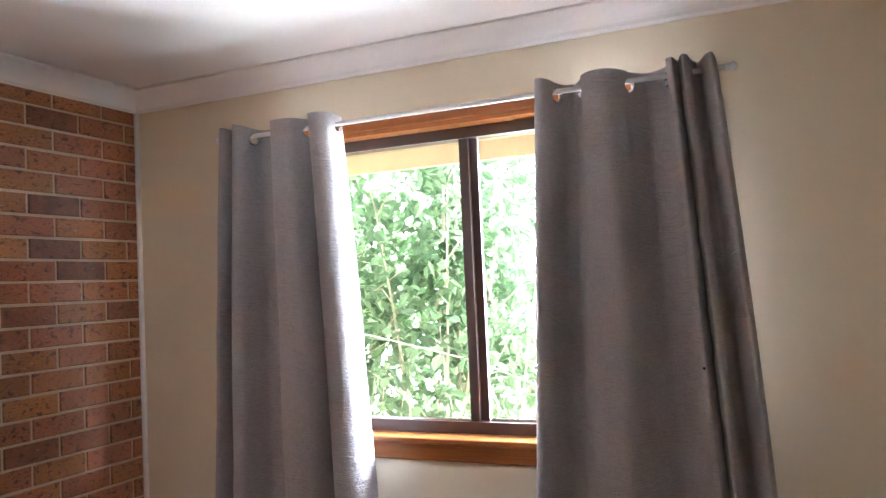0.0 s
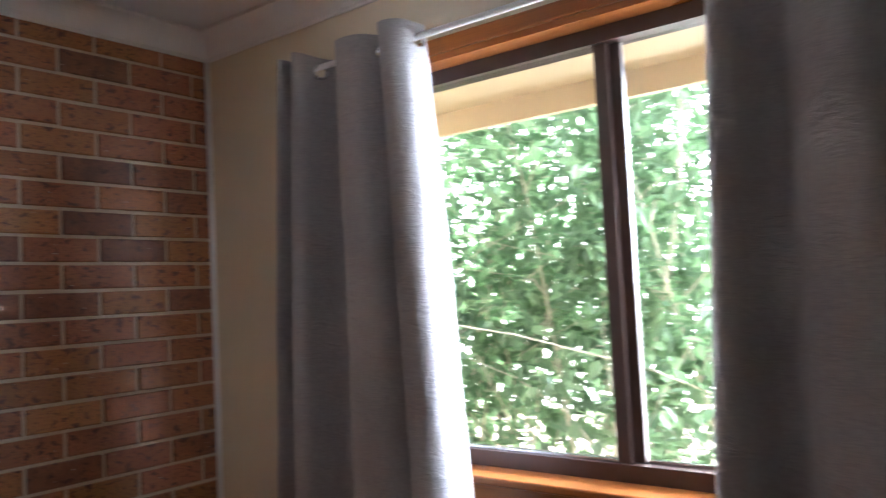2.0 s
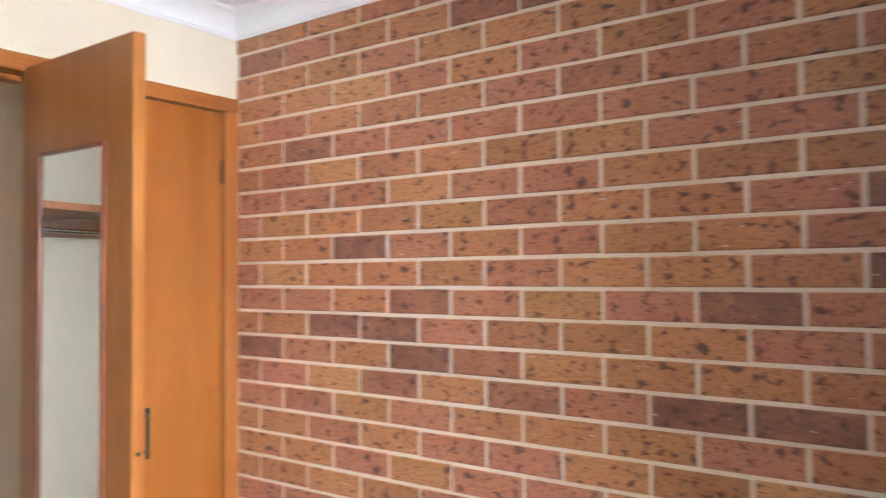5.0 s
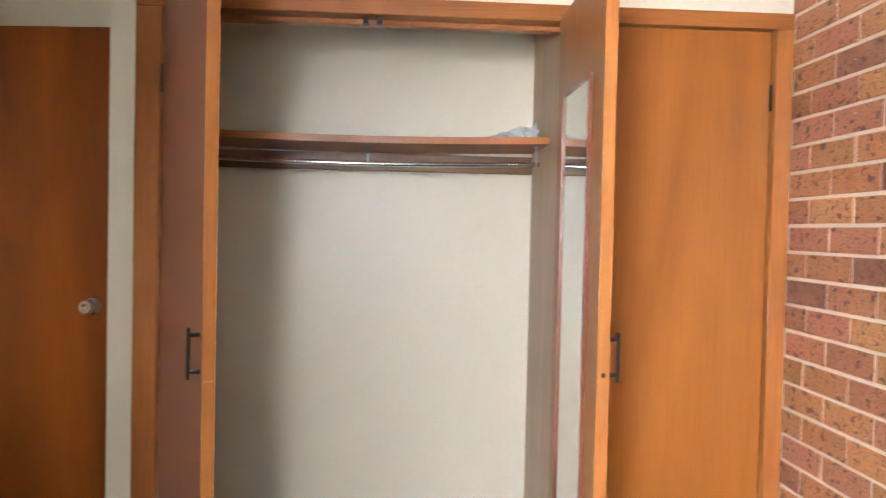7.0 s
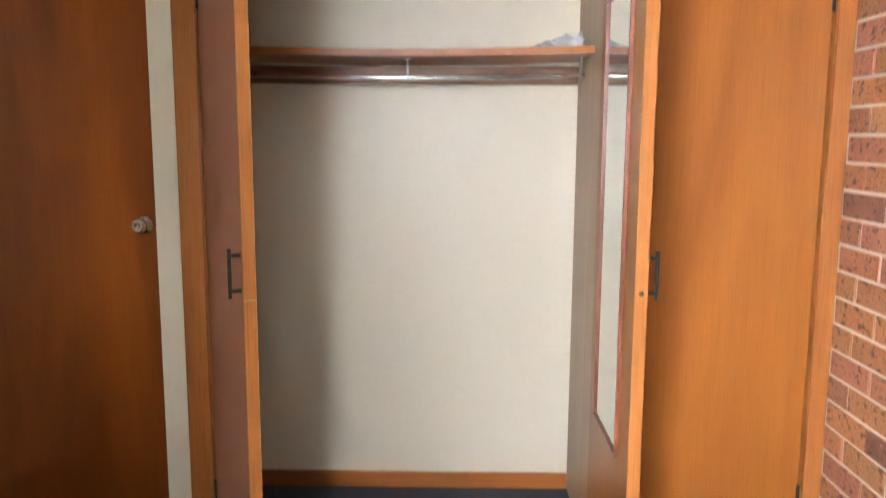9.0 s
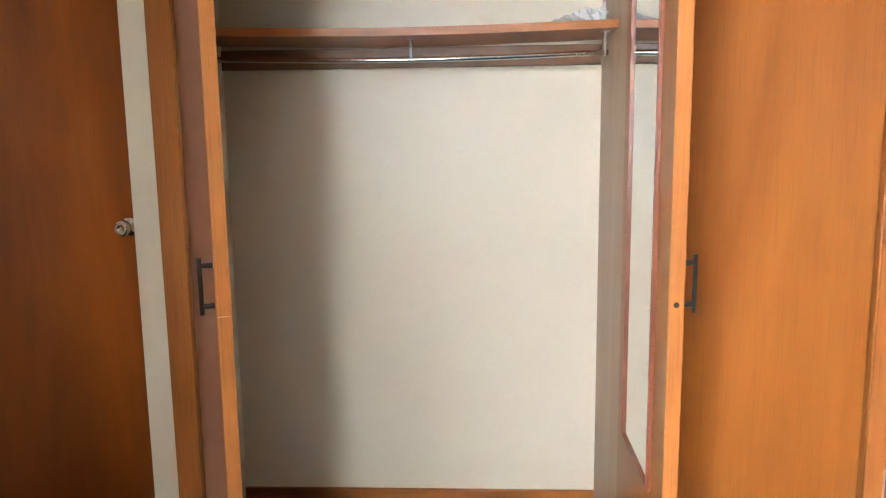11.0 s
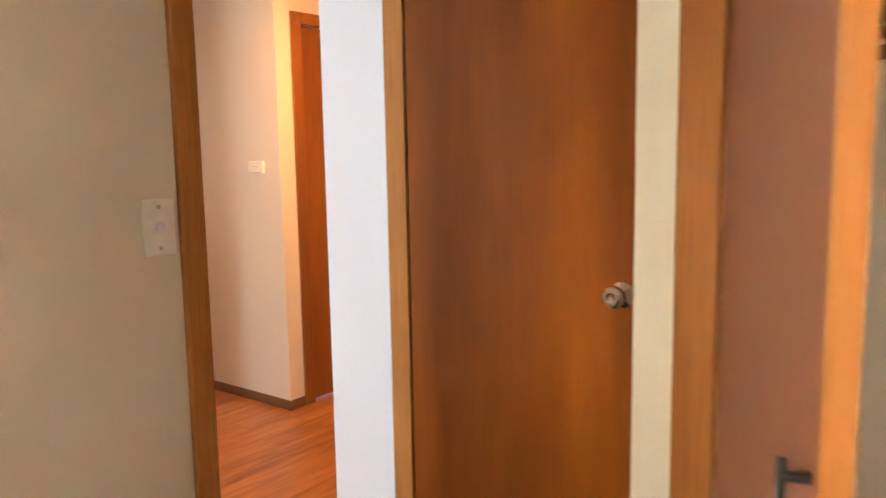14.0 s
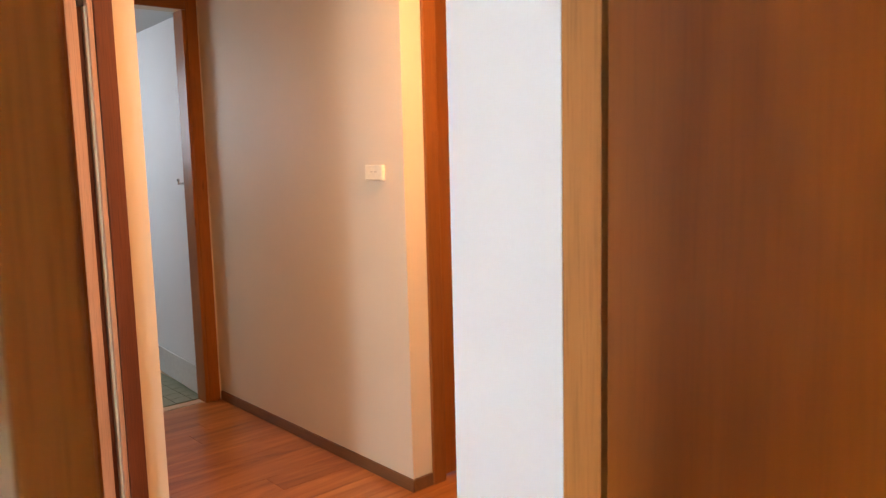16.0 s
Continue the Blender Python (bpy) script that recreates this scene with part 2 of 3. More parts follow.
def leaf_mat(name, dark, light):
    mat, nt, b = material(name)
    isl = nt.nodes.new("ShaderNodeNewGeometry")
    c = ramp(nt, isl.outputs["Random Per Island"], [(0, dark), (0.8, light), (1.0, tuple(min(1, x * 1.7) for x in light))])
    nt.links.new(c, b.inputs["Base Color"])
    b.inputs["Roughness"].default_value = 0.38
    tr = nt.nodes.new("ShaderNodeBsdfTranslucent")
    nt.links.new(mix(nt, 1.0, c, (1.15, 1.4, 1.0), "MULTIPLY"), tr.inputs[0])
    ms = nt.nodes.new("ShaderNodeMixShader")
    ms.inputs[0].default_value = 0.5
    nt.links.new(b.outputs[0], ms.inputs[1])
    nt.links.new(tr.outputs[0], ms.inputs[2])
    nt.links.new(ms.outputs[0], nt.nodes["Material Output"].inputs[0])
    return mat


def glass_mat():
    mat, nt, b = material("window_glass")
    b.inputs["Transmission Weight"].default_value = 1.0
    b.inputs["Roughness"].default_value = 0.0
    b.inputs["IOR"].default_value = 1.02
    return mat


def mirror_mat():
    mat, nt, b = material("mirror_silver")
    b.inputs["Base Color"].default_value = (0.86, 0.89, 0.87, 1)
    b.inputs["Metallic"].default_value, b.inputs["Roughness"].default_value = 1.0, 0.01
    return mat


M_CARPET, M_BRICK, M_MORTAR, M_LINEN, M_PLANK = carpet(), brick_mat(), mortar(), linen(), planks_mat()
M_GLASS, M_MIRROR = glass_mat(), mirror_mat()
M_GREEN = leaf_mat("green_leaf", (0.115, 0.165, 0.105), (0.215, 0.285, 0.190))


# ---- mesh helpers ----
def box(bm, x0, x1, y0, y1, z0, z1, bevel=0.0, m=None):
    vs = [bm.verts.new((x, y, z)) for x in (x0, x1) for y in (y0, y1) for z in (z0, z1)]
    fs = [bm.faces.new([vs[i] for i in f]) for f in
          ((0, 1, 3, 2), (4, 6, 7, 5), (0, 4, 5, 1), (2, 3, 7, 6), (0, 2, 6, 4), (1, 5, 7, 3))]
    if bevel:
        es = list({e for f in fs for e in f.edges})
        r = bmesh.ops.bevel(bm, geom=es, offset=bevel, segments=2, affect="EDGES", profile=0.5)
        vs = list({v for f in r["faces"] for v in f.verts} | {v for v in vs if v.is_valid})
    if m is not None:
        bmesh.ops.transform(bm, matrix=m, verts=vs)
    return vs


def boxes(*rows, bevel=0.0):
    bm = bmesh.new()
    for r in rows:
        box(bm, *r, bevel=bevel)
    return bm


def tube(bm, points, radius, sides=12, caps=True):
    """A round bar along points; radius may be one number or one a point."""
    pts = [Vector(p) for p in points]
    rads = radius if isinstance(radius, (list, tuple)) else [radius] * len(pts)
    rings = []
    for i, p in enumerate(pts):
        d = (pts[min(i + 1, len(pts) - 1)] - pts[max(i - 1, 0)]).normalized()
        up = Vector((0, 0, 1)) if abs(d.z) < 0.9 else Vector((1, 0, 0))
        a = d.cross(up).normalized()
        b = d.cross(a)
        rings.append([bm.verts.new(p + rads[i] * (math.cos(k * math.tau / sides) * a + math.sin(k * math.tau / sides) * b))
                      for k in range(sides)])
    for r, s in zip(rings, rings[1:]):
        for k in range(sides):
            f = bm.faces.new((r[k], r[(k + 1) % sides], s[(k + 1) % sides], s[k]))
            f.smooth = True
    if caps:
        bm.faces.new(rings[0][::-1])
        bm.faces.new(rings[-1])


def lathe(bm, profile, m, sides=24):
    """A turned body: rows of (radius, height) round z, then moved by m."""
    rings = [[bm.verts.new(m @ Vector((r * math.cos(k * math.tau / sides), r * math.sin(k * math.tau / sides), h)))
              for k in range(sides)] for r, h in profile]
    for r, s in zip(rings, rings[1:]):
        for k in range(sides):
            f = bm.faces.new((r[k], r[(k + 1) % sides], s[(k + 1) % sides], s[k]))
            f.smooth = True
    bm.faces.new(rings[0][::-1])
    bm.faces.new(rings[-1])


def ring(bm, centre, m, r_big, r_small, n=24, k=8):
    rows = []
    for i in range(n):
        a = i * math.tau / n
        rows.append([bm.verts.new(Vector(centre) + m @ Vector(((r_big + r_small * math.cos(j * math.tau / k)) * math.cos(a),
                     (r_big + r_small * math.cos(j * math.tau / k)) * math.sin(a), r_small * math.sin(j * math.tau / k))))
                     for j in range(k)])
    for i in range(n):
        for j in range(k):
            f = bm.faces.new((rows[i][j], rows[(i + 1) % n][j], rows[(i + 1) % n][(j + 1) % k], rows[i][(j + 1) % k]))
            f.smooth = True


def part(name, bm, mat, parent=None, label="", m=None):
    bmesh.ops.recalc_face_normals(bm, faces=bm.faces)
    me = bpy.data.meshes.new(name)
    bm.to_mesh(me)
    bm.free()
    me.materials.append(mat)
    ob = new(name, me)
    if parent is not None:
        ob.parent = parent
    if m is not None:
        ob.matrix_basis = m
    if label:
        ob["label"] = label
    return ob


def thing(name, label, category, m=None, group=""):
    ob = new(name)
    ob.empty_display_size = 0.1
    if m is not None:
        ob.matrix_basis = m
    return tagged(ob, label, category, group)


def structure(name, bm, mat, label, category, parent=None):
    return tagged(part(name, bm, mat, parent), label, category, kind="structure")


# ---- large structure ----
XE, YN, CEIL = 2.99, 2.893, 2.408          # east wall face, window wall face, ceiling height
DOOR_N, DOOR_S, HEAD = 0.292, -0.418, 2.085   # door opening in the east wall
WIN = (0.725, 2.322, 0.985, 2.112)          # window opening in the north wall

structure("floor", boxes((-0.12, 3.03, -0.62, 3.02, -0.12, 0.0)), M_CARPET, "dark blue-grey cut pile carpet over the bedroom floor", "floor")
structure("floor_hall", boxes((3.03, 6.65, -4.2, 3.02, -0.12, -0.012)), M_MORTAR, "grey underlay below the timber laminate hall floor", "floor")
structure("floor_bathroom", boxes((6.65, 8.7, -3.2, 0.6, -0.12, -0.006)), M_MORTAR, "pale grout bed under green bathroom floor tiles", "floor")
structure("ceiling", boxes((-0.12, 8.7, -4.2, 3.02, CEIL, CEIL + 0.1)), M_CEIL, "flat white painted plasterboard ceiling", "ceiling")
wall_west = structure("wall_west", boxes((-0.14, -0.006, -0.70, 3.02, 0.0, CEIL)), M_MORTAR, "feature wall of speckled brown brick with sandy mortar joints", "wall")
structure("wall_north", boxes((-0.006, WIN[0], YN, 3.02, 0, CEIL), (WIN[1], 3.09, YN, 3.02, 0, CEIL),
          (WIN[0], WIN[1], YN, 3.02, 0, WIN[2] - 0.03), (WIN[0], WIN[1], YN, 3.02, WIN[3], CEIL)), M_WALL, "cream painted plasterboard wall round the window", "wall")
structure("wall_east", boxes((XE, 3.07, DOOR_N + 0.022, YN, 0, CEIL), (XE, 3.07, DOOR_S, DOOR_N + 0.022, HEAD + 0.022, CEIL),
          (XE, 3.011, -0.50, DOOR_S - 0.030, 0, CEIL)), M_WALL, "cream painted plasterboard wall beside the bedroom doorway", "wall")
structure("wall_south", boxes((2.046, 2.127, -0.50, 0.0, 0, CEIL), (-0.006, 2.046, -0.075, 0.0, 2.105, CEIL)), M_WALL,
          "cream painted wall above and beside the built-in wardrobe", "wall")
structure("wall_alcove", boxes((2.046, 3.033, -0.60, -0.50, 0, CEIL)), M_WALL, "cream painted wall behind the open bedroom door", "wall")
structure("wall_wardrobe_back", boxes((-0.006, 2.046, -0.66, -0.560, 0, CEIL)), M_BACK, "pale cream painted wall at the back of the wardrobe", "wall")
structure("wall_hall_white", boxes((3.065, 3.475, -0.648, -0.548, 0, CEIL), (3.084, 3.096, -0.5475, DOOR_S, 0, CEIL), (3.375, 3.475, -4.2, -0.6485, 0, CEIL)), M_WHITE, "white painted hall wall ending in a square corner", "wall")
structure("wall_hall_south", boxes((4.8, 6.65, -1.602, -1.502, 0, CEIL), (4.8, 4.9, -1.672, -1.602, 0, CEIL), (4.8, 4.9, -4.2, -2.532, 0, CEIL), (4.8, 4.9, -2.532, -1.672, 2.13, CEIL)), M_WALL,
          "cream painted hall wall with a square outer corner", "wall")
structure("wall_hall_east", boxes((4.8, 4.9, -0.454, -0.304, 0, CEIL), (4.8, 4.9, -0.304, 0.538, 2.13, CEIL), (4.8, 4.9, 0.538, 3.02, 0, CEIL), (4.9, 6.65, -0.442, -0.342, 0, CEIL)), M_WALL,
          "cream painted hall wall beside a timber doorway", "wall")
structure("wall_hall_end", boxes((6.61, 6.71, -1.502, -1.412, 0, CEIL), (6.61, 6.71, -1.412, -0.632, 2.26, CEIL), (6.61, 6.71, -0.632, -0.442, 0, CEIL)), M_WALL, "cream painted wall at the end of the hall", "wall")
structure("wall_hall_outer", boxes((3.07, 8.7, 3.02, 3.12, 0, CEIL), (3.375, 4.90, -4.3, -4.2, 0, CEIL)), M_WALL, "cream painted walls closing the hall", "wall")
structure("wall_bathroom", boxes((6.71, 8.7, -3.3, -3.2, 0, CEIL), (8.6, 8.7, -3.2, 0.6, 0, CEIL), (6.71, 8.7, 0.6, 0.7, 0, CEIL), (6.65, 6.71, -3.2, -1.502, 0, CEIL), (6.65, 6.71, -0.442, 0.6, 0, CEIL)), M_WHITE, "white bathroom walls", "wall")


def cornice(a, b):
    """A cove cornice along a wall from a to b (x, y), the room on the left of the way."""
    a, b = Vector((*a, 0)), Vector((*b, 0))
    d = (b - a).normalized()
    n = Vector((-d.y, d.x, 0))
    prof = [(0, -0.084), (0.006, -0.084), (0.009, -0.076)]
    prof += [(0.012 + 0.062 * (1 - math.cos(k * math.pi / 16)), -0.074 + 0.064 * math.sin(k * math.pi / 16)) for k in range(9)]
    prof += [(0.082, -0.009), (0.084, -0.005), (0.084, 0), (0, 0)]
    bm = bmesh.new()
    rows = []
    for p, s in ((a, 1), (b, -1)):
        rows.append([bm.verts.new(p + n * u + d * (s * u) + Vector((0, 0, CEIL + w - 0.001))) for u, w in prof])
    for k in range(len(prof)):
        j = (k + 1) % len(prof)
        bm.faces.new((rows[0][k], rows[0][j], rows[1][j], rows[1][k]))
    bm.faces.new(rows[0])
    bm.faces.new(rows[1][::-1])
    structure("cornice", bm, M_CORNICE, "white painted cove cornice between wall and ceiling", "cornice")


for p, q in (((0, 0), (2.127, 0)), ((XE, 0), (XE, YN)), ((XE, YN), (0, YN)), ((0, YN), (0, 0))):
    cornice(p, q)


bead = bmesh.new()
tube(bead, [(0.007, YN - 0.006, 0.0), (0.007, YN - 0.006, CEIL - 0.085)], 0.011, 12)
structure("trim", bead, M_CORNICE, "narrow white painted bead in the corner beside the bricks", "trim")

# ---- window ----
def window():
    x0, x1, z0, z1 = WIN
    w = thing("window_1", "brown aluminium sliding window in a varnished timber surround", "window")
    w["kind"] = "structure"
    a = 0.07
    part("architrave", boxes((x0 - a, x1 + a, YN - 0.018, YN, z1 - 0.004, z1 + 0.040), bevel=0.004), M_WOODX, w)
    for xa, xb in ((x0 - a, x0 + 0.004), (x1 - 0.004, x1 + a)):
        part("architrave", boxes((xa, xb, YN - 0.016, YN, z0 - 0.06, z1 - 0.005), bevel=0.004), M_WOOD, w)
    part("apron", boxes((x0 - a, x1 + a, YN - 0.016, YN, z0 - 0.085, z0 - 0.02), bevel=0.004), M_WOODX, w)
    part("window_sill", boxes((x0 - 0.02, x1 + 0.02, YN - 0.045, 2.985, z0 - 0.021, z0), bevel=0.005), M_WOODX, w)
    part("head_reveal", boxes((x0, x1, YN - 0.010, 2.985, z1 - 0.022, z1)), M_WOODX, w)
    for xa, xb in ((x0, x0 + 0.02), (x1 - 0.02, x1)):
        part("side_reveal", boxes((xa, xb, YN - 0.010, 2.985, z0, z1 - 0.022)), M_WOOD, w)
    f = part("window_frame", boxes((x0, x1, 2.955, 3.02, z1 - 0.062, z1 - 0.022), (x0, x1, 2.955, 3.02, z0, z0 + 0.042),
             (x0, x0 + 0.04, 2.955, 3.02, z0 + 0.042, z1 - 0.062), (x1 - 0.04, x1, 2.955, 3.02, z0 + 0.042, z1 - 0.062)), M_ALU, w)
    mid = 1.522
    part("meeting_stile", boxes((mid - 0.038, mid - 0.002, 2.965, 2.985, z0 + 0.042, z1 - 0.062), bevel=0.002), M_ALU, w)
    part("meeting_stile", boxes((mid - 0.010, mid + 0.026, 2.987, 3.008, z0 + 0.042, z1 - 0.062), bevel=0.002), M_ALU, w)
    for xa, xb, y in ((x0 + 0.04, mid - 0.03, 2.974), (mid + 0.03, x1 - 0.04, 2.997)):
        g = part("pane", boxes((xa, xb, y - 0.002, y + 0.002, z0 + 0.042, z1 - 0.062)), M_GLASS, w)
        g.visible_shadow = False
        part("bead", boxes((xa, xb, y - 0.006, y + 0.006, z0 + 0.042, z0 + 0.050)), M_STEEL, w)


window()


# ---- doors and their frames ----
def hinge(parent, x, y, z, mat=None):
    bm = boxes((x - 0.006, x + 0.006, y, y + 0.002, z - 0.04, z + 0.04))
    tube(bm, [(x, y + 0.003, z - 0.042), (x, y + 0.003, z + 0.042)], 0.004, 8)
    part("hinge", bm, mat or M_BLACK, parent, "dark metal butt hinge")


def bedroom_door():
    W, H = 0.752, 2.062
    hx, hy = 3.009, DOOR_S - 0.006
    d = thing("bedroom_door", "dark varnished flush timber door standing open into the alcove", "door", Matrix.Translation((hx, hy, 0.014)) @ pose(0, 0, 0, 0, 0, 180 - 5.0))
    # local x runs from the hinge to the free edge; the room-side face is at local -y
    part("leaf", boxes((0.004, W, 0.0, 0.036, 0, H), bevel=0.0015), M_LEAF, d)
    bm = bmesh.new()
    lathe(bm, [(0.031, 0.0), (0.033, 0.003), (0.030, 0.009), (0.014, 0.011), (0.012, 0.026), (0.020, 0.032), (0.027, 0.040), (0.0275, 0.050),
               (0.024, 0.058), (0.012, 0.061), (0.011, 0.059), (0.001, 0.059)], Matrix.Translation((W - 0.048, 0.0, 1.088)) @ pose(0, 0, 0, 90))
    part("knob", bm, M_CHROME, d, "polished chrome round knob with rosette")
    part("latch_plate", boxes((W - 0.0005, W + 0.0015, 0.008, 0.028, 1.06, 1.115)), M_CHROME, d)
    return d


bedroom_door()


def bedroom_door_frame():
    f = thing("door_1", "varnished timber jambs and architrave of the bedroom doorway", "door frame")
    f["kind"] = "structure"
    part("jamb", boxes((XE - 0.005, 3.075, DOOR_N, DOOR_N + 0.022, 0, HEAD)), M_WOOD, f)
    part("jamb", boxes((3.012, 3.083, DOOR_S - 0.075, DOOR_S, 0, HEAD)), M_JAMB, f)
    part("head", boxes((XE - 0.005, 3.075, DOOR_S, DOOR_N + 0.022, HEAD, HEAD + 0.022)), M_WOODY, f)
    part("architrave", boxes((XE - 0.018, XE, DOOR_N + 0.006, DOOR_N + 0.064, 0, HEAD + 0.07), bevel=0.004), M_JAMB, f)
    part("architrave", boxes((XE - 0.018, XE, -0.498, DOOR_N + 0.005, HEAD + 0.006, HEAD + 0.07), bevel=0.004), M_WOODY, f)
    part("door_stop", boxes((3.035, 3.052, DOOR_N - 0.011, DOOR_N, 0, HEAD)), M_WOOD, f)
    part("strike_plate", boxes((XE + 0.005, XE + 0.03, DOOR_N - 0.001, DOOR_N + 0.001, 1.04, 1.10)), M_BLACK, f)


bedroom_door_frame()


# ---- built-in wardrobe ----
M_DIV = varnish("tan_veneer_panel", (0.30, 0.19, 0.11), (0.40, 0.27, 0.165), rough=0.4)
M_INNER = varnish("brown_inner_veneer", (0.21, 0.070, 0.015), (0.32, 0.118, 0.028), rough=0.35, scale=0.7)
M_EDGE = varnish("pale_amber_edge_timber", (0.31, 0.105, 0.023), (0.42, 0.160, 0.040))
# Pale timber: painted daylight sheen on the side doorway, bare wood in the chip.
M_PALE = varnish("pale_sheen_and_chip_timber", (0.50, 0.27, 0.16), (0.64, 0.38, 0.24), rough=0.35)
M_RED = varnish("reddish_frame_timber", (0.12, 0.034, 0.014), (0.20, 0.058, 0.025))

W_L, W_M, W_R, W_TOP = 1.966, 0.722, 0.068, 2.048     # edges of the leaves at the frame; leaf height


def wardrobe():
    f = thing("wardrobe", "built-in amber varnished timber wardrobe with two doors standing open", "wardrobe")
    part("post", boxes((W_L + 0.004, 2.048, -0.09, 0.014, 0, W_TOP + 0.005), bevel=0.003), M_WOOD, f)
    part("post", boxes((0.002, W_R - 0.004, -0.09, 0.014, 0, W_TOP + 0.005), bevel=0.003), M_WOOD, f)
    for x in (W_L + 0.0085, W_R - 0.0085):
        bead_bar = bmesh.new()
        tube(bead_bar, [(x, 0.0145, 0.004), (x, 0.0145, W_TOP)], 0.0042, 8)
        part("bead", bead_bar, M_WOOD, f, "narrow rounded bead along the post")
    part("rail", boxes((0.002, 2.048, -0.09, 0.016, W_TOP + 0.005, 2.105), bevel=0.003), M_WOODX, f)
    part("stop_bead", boxes((W_R, W_L, -0.085, -0.045, W_TOP - 0.012, W_TOP + 0.004)), M_WOODX, f)
    part("side_panel", boxes((0.713, 0.733, -0.559, -0.02, 0, 2.35)), M_DIV, f, "tan veneered side panel")
    part("side_panel", boxes((2.030, 2.045, -0.559, -0.09, 0, 2.35)), M_BACK, f, "cream painted side panel")
    part("carpeted_floor", boxes((0.734, 2.029, -0.542, -0.09, 0.001, 0.028), bevel=0.003), M_CARPET, f, "dark blue-grey carpeted wardrobe floor")
    part("panel_edge", boxes((0.707, 0.739, -0.02, -0.002, 0, W_TOP), bevel=0.002), M_WOOD, f)
    part("baseboard", boxes((0.734, 2.029, -0.558, -0.543, 0.0, 0.089), bevel=0.003), M_WOODX, f)
    for x in (1.315, 1.358):
        part("door_catch", boxes((x - 0.009, x + 0.009, -0.044, -0.01, W_TOP - 0.016, W_TOP + 0.004), bevel=0.003), M_BLACK, f)
    return f


def pull_handle(parent, hx, z0, z1, y):
    h = bmesh.new()
    tube(h, [(hx, y + 0.027, z0 - 0.012), (hx, y + 0.027, z1 + 0.012)], 0.005, 10)
    for z in (z0 + 0.006, z1 - 0.006):
        tube(h, [(hx, y, z), (hx, y + 0.027, z)], [0.0065, 0.0045], 10)
    part("handle", h, M_BLACK, parent, "dark bronze bar pull handle")


def wardrobe_leaf(parent, x, angle, width, mirror, s):
    """A door hinged at (x, 0); s = +1: it closes towards +x. Outer face at local y = 0."""
    T, H = 0.031, W_TOP - 0.003
    m = Matrix.Translation((x, 0.010, 0.018)) @ pose(0, 0, 0, 0, 0, angle)
    lo, hi = sorted((0.0, s * (width - 0.008)))
    lf = part("door", boxes((lo, hi, -T, 0, 0, H)), M_INNER if mirror else M_BROWN, parent,
              "open brown veneer door with a long mirror inside" if mirror else "open reddish-brown flush door", m)
    a, b = sorted((s * (width - 0.0075), s * width))
    part("edge_strip", boxes((a, b, -T - 0.0005, 0.0005, 0, H), bevel=0.001), M_EDGE, lf, "pale amber solid timber edge strip")
    pull_handle(lf, s * (width - 0.026), 1.022, 1.122, 0.0)
    lk = bmesh.new()
    lathe(lk, [(0.006, 0), (0.006, 0.0015), (0.002, 0.002)], Matrix.Translation((s * width, -T / 2, 1.032)) @ pose(0, 0, 0, 0, s * 90), 12)
    if mirror:
        part("catch_hole", lk, M_BLACK, lf)
    else:
        lk.free()
        part("chip_line", boxes((s * width - 0.0014, s * width - 0.0006, -T + 0.001, -0.001, 1.0065, 1.0080)), M_PALE, lf, "pale chipped line across the edge")
    part("catch_plate", boxes((min(s * (width - 0.03), s * (width - 0.006)), max(s * (width - 0.03), s * (width - 0.006)), -0.008, -0.002, H, H + 0.003)), M_STEEL, lf)
    for z in (0.25, 1.82):
        hinge(lf, s * 0.004, 0.0, z)
    if mirror:
        xa, xb, v0, v1 = 0.112, 0.424, 0.572, 1.782
        mi = part("mirror", boxes((xa, xb, -T - 0.004, -T - 0.0005, v0, v1)), M_MIRROR, lf, "long mirror in a thin reddish frame")
        t, y0, y1 = 0.010, -T - 0.010, -T - 0.0004
        for q in ((xa - t, xb + t, y0, y1, v1, v1 + t), (xa - t, xb + t, y0, y1, v0 - t, v0), (xa - t, xa, y0, y1, v0, v1), (xb, xb + t, y0, y1, v0, v1)):
            part("mirror_frame", boxes(q), M_RED, lf)


WARDROBE = wardrobe()
wardrobe_leaf(WARDROBE, W_L, -64.5, 0.615, False, -1)
wardrobe_leaf(WARDROBE, W_M, 89.8, 0.552, True, 1)


def cupboard_leaf(parent):
    H = W_TOP - 0.018
    lf = part("door", boxes((0.002, 0.63, -0.034, 0.0, 0, H), bevel=0.0015), M_PANEL, parent, "closed amber veneer door beside the bricks", Matrix.Translation((W_R, 0.002, 0.018)))
    for z in (0.25, 1.82):
        hinge(lf, 0.000, 0.0, z)


cupboard_leaf(WARDROBE)


def shelf():
    s = thing("wardrobe_shelf", "amber timber hat shelf sagging slightly in the wardrobe", "shelf")
    n = 24
    bm = bmesh.new()
    rows = []
    for k in range(n + 1):
        u = k / n
        x = 0.735 + 1.293 * u
        z = 1.697 - 0.012 * math.sin(math.pi * u)
        yf = -0.215
        rows.append([bm.verts.new((x, y, z + h)) for y, h in ((yf, 0), (yf, 0.024), (-0.558, 0.024), (-0.558, 0))])
    for r, q in zip(rows, rows[1:]):
        for i in range(4):
            bm.faces.new((r[i], r[(i + 1) % 4], q[(i + 1) % 4], q[i]))
    bm.faces.new(rows[0])
    bm.faces.new(rows[-1][::-1])
    part("board", bm, M_WOODX, s)
    # The batten's dark colour holds the shade that the shelf throws on it.
    part("back_batten", boxes((0.735, 2.028, -0.558, -0.540, 1.615, 1.682), bevel=0.003), M_SKIRT, s, "timber batten coloured dark brown for the shade under the shelf")


shelf()


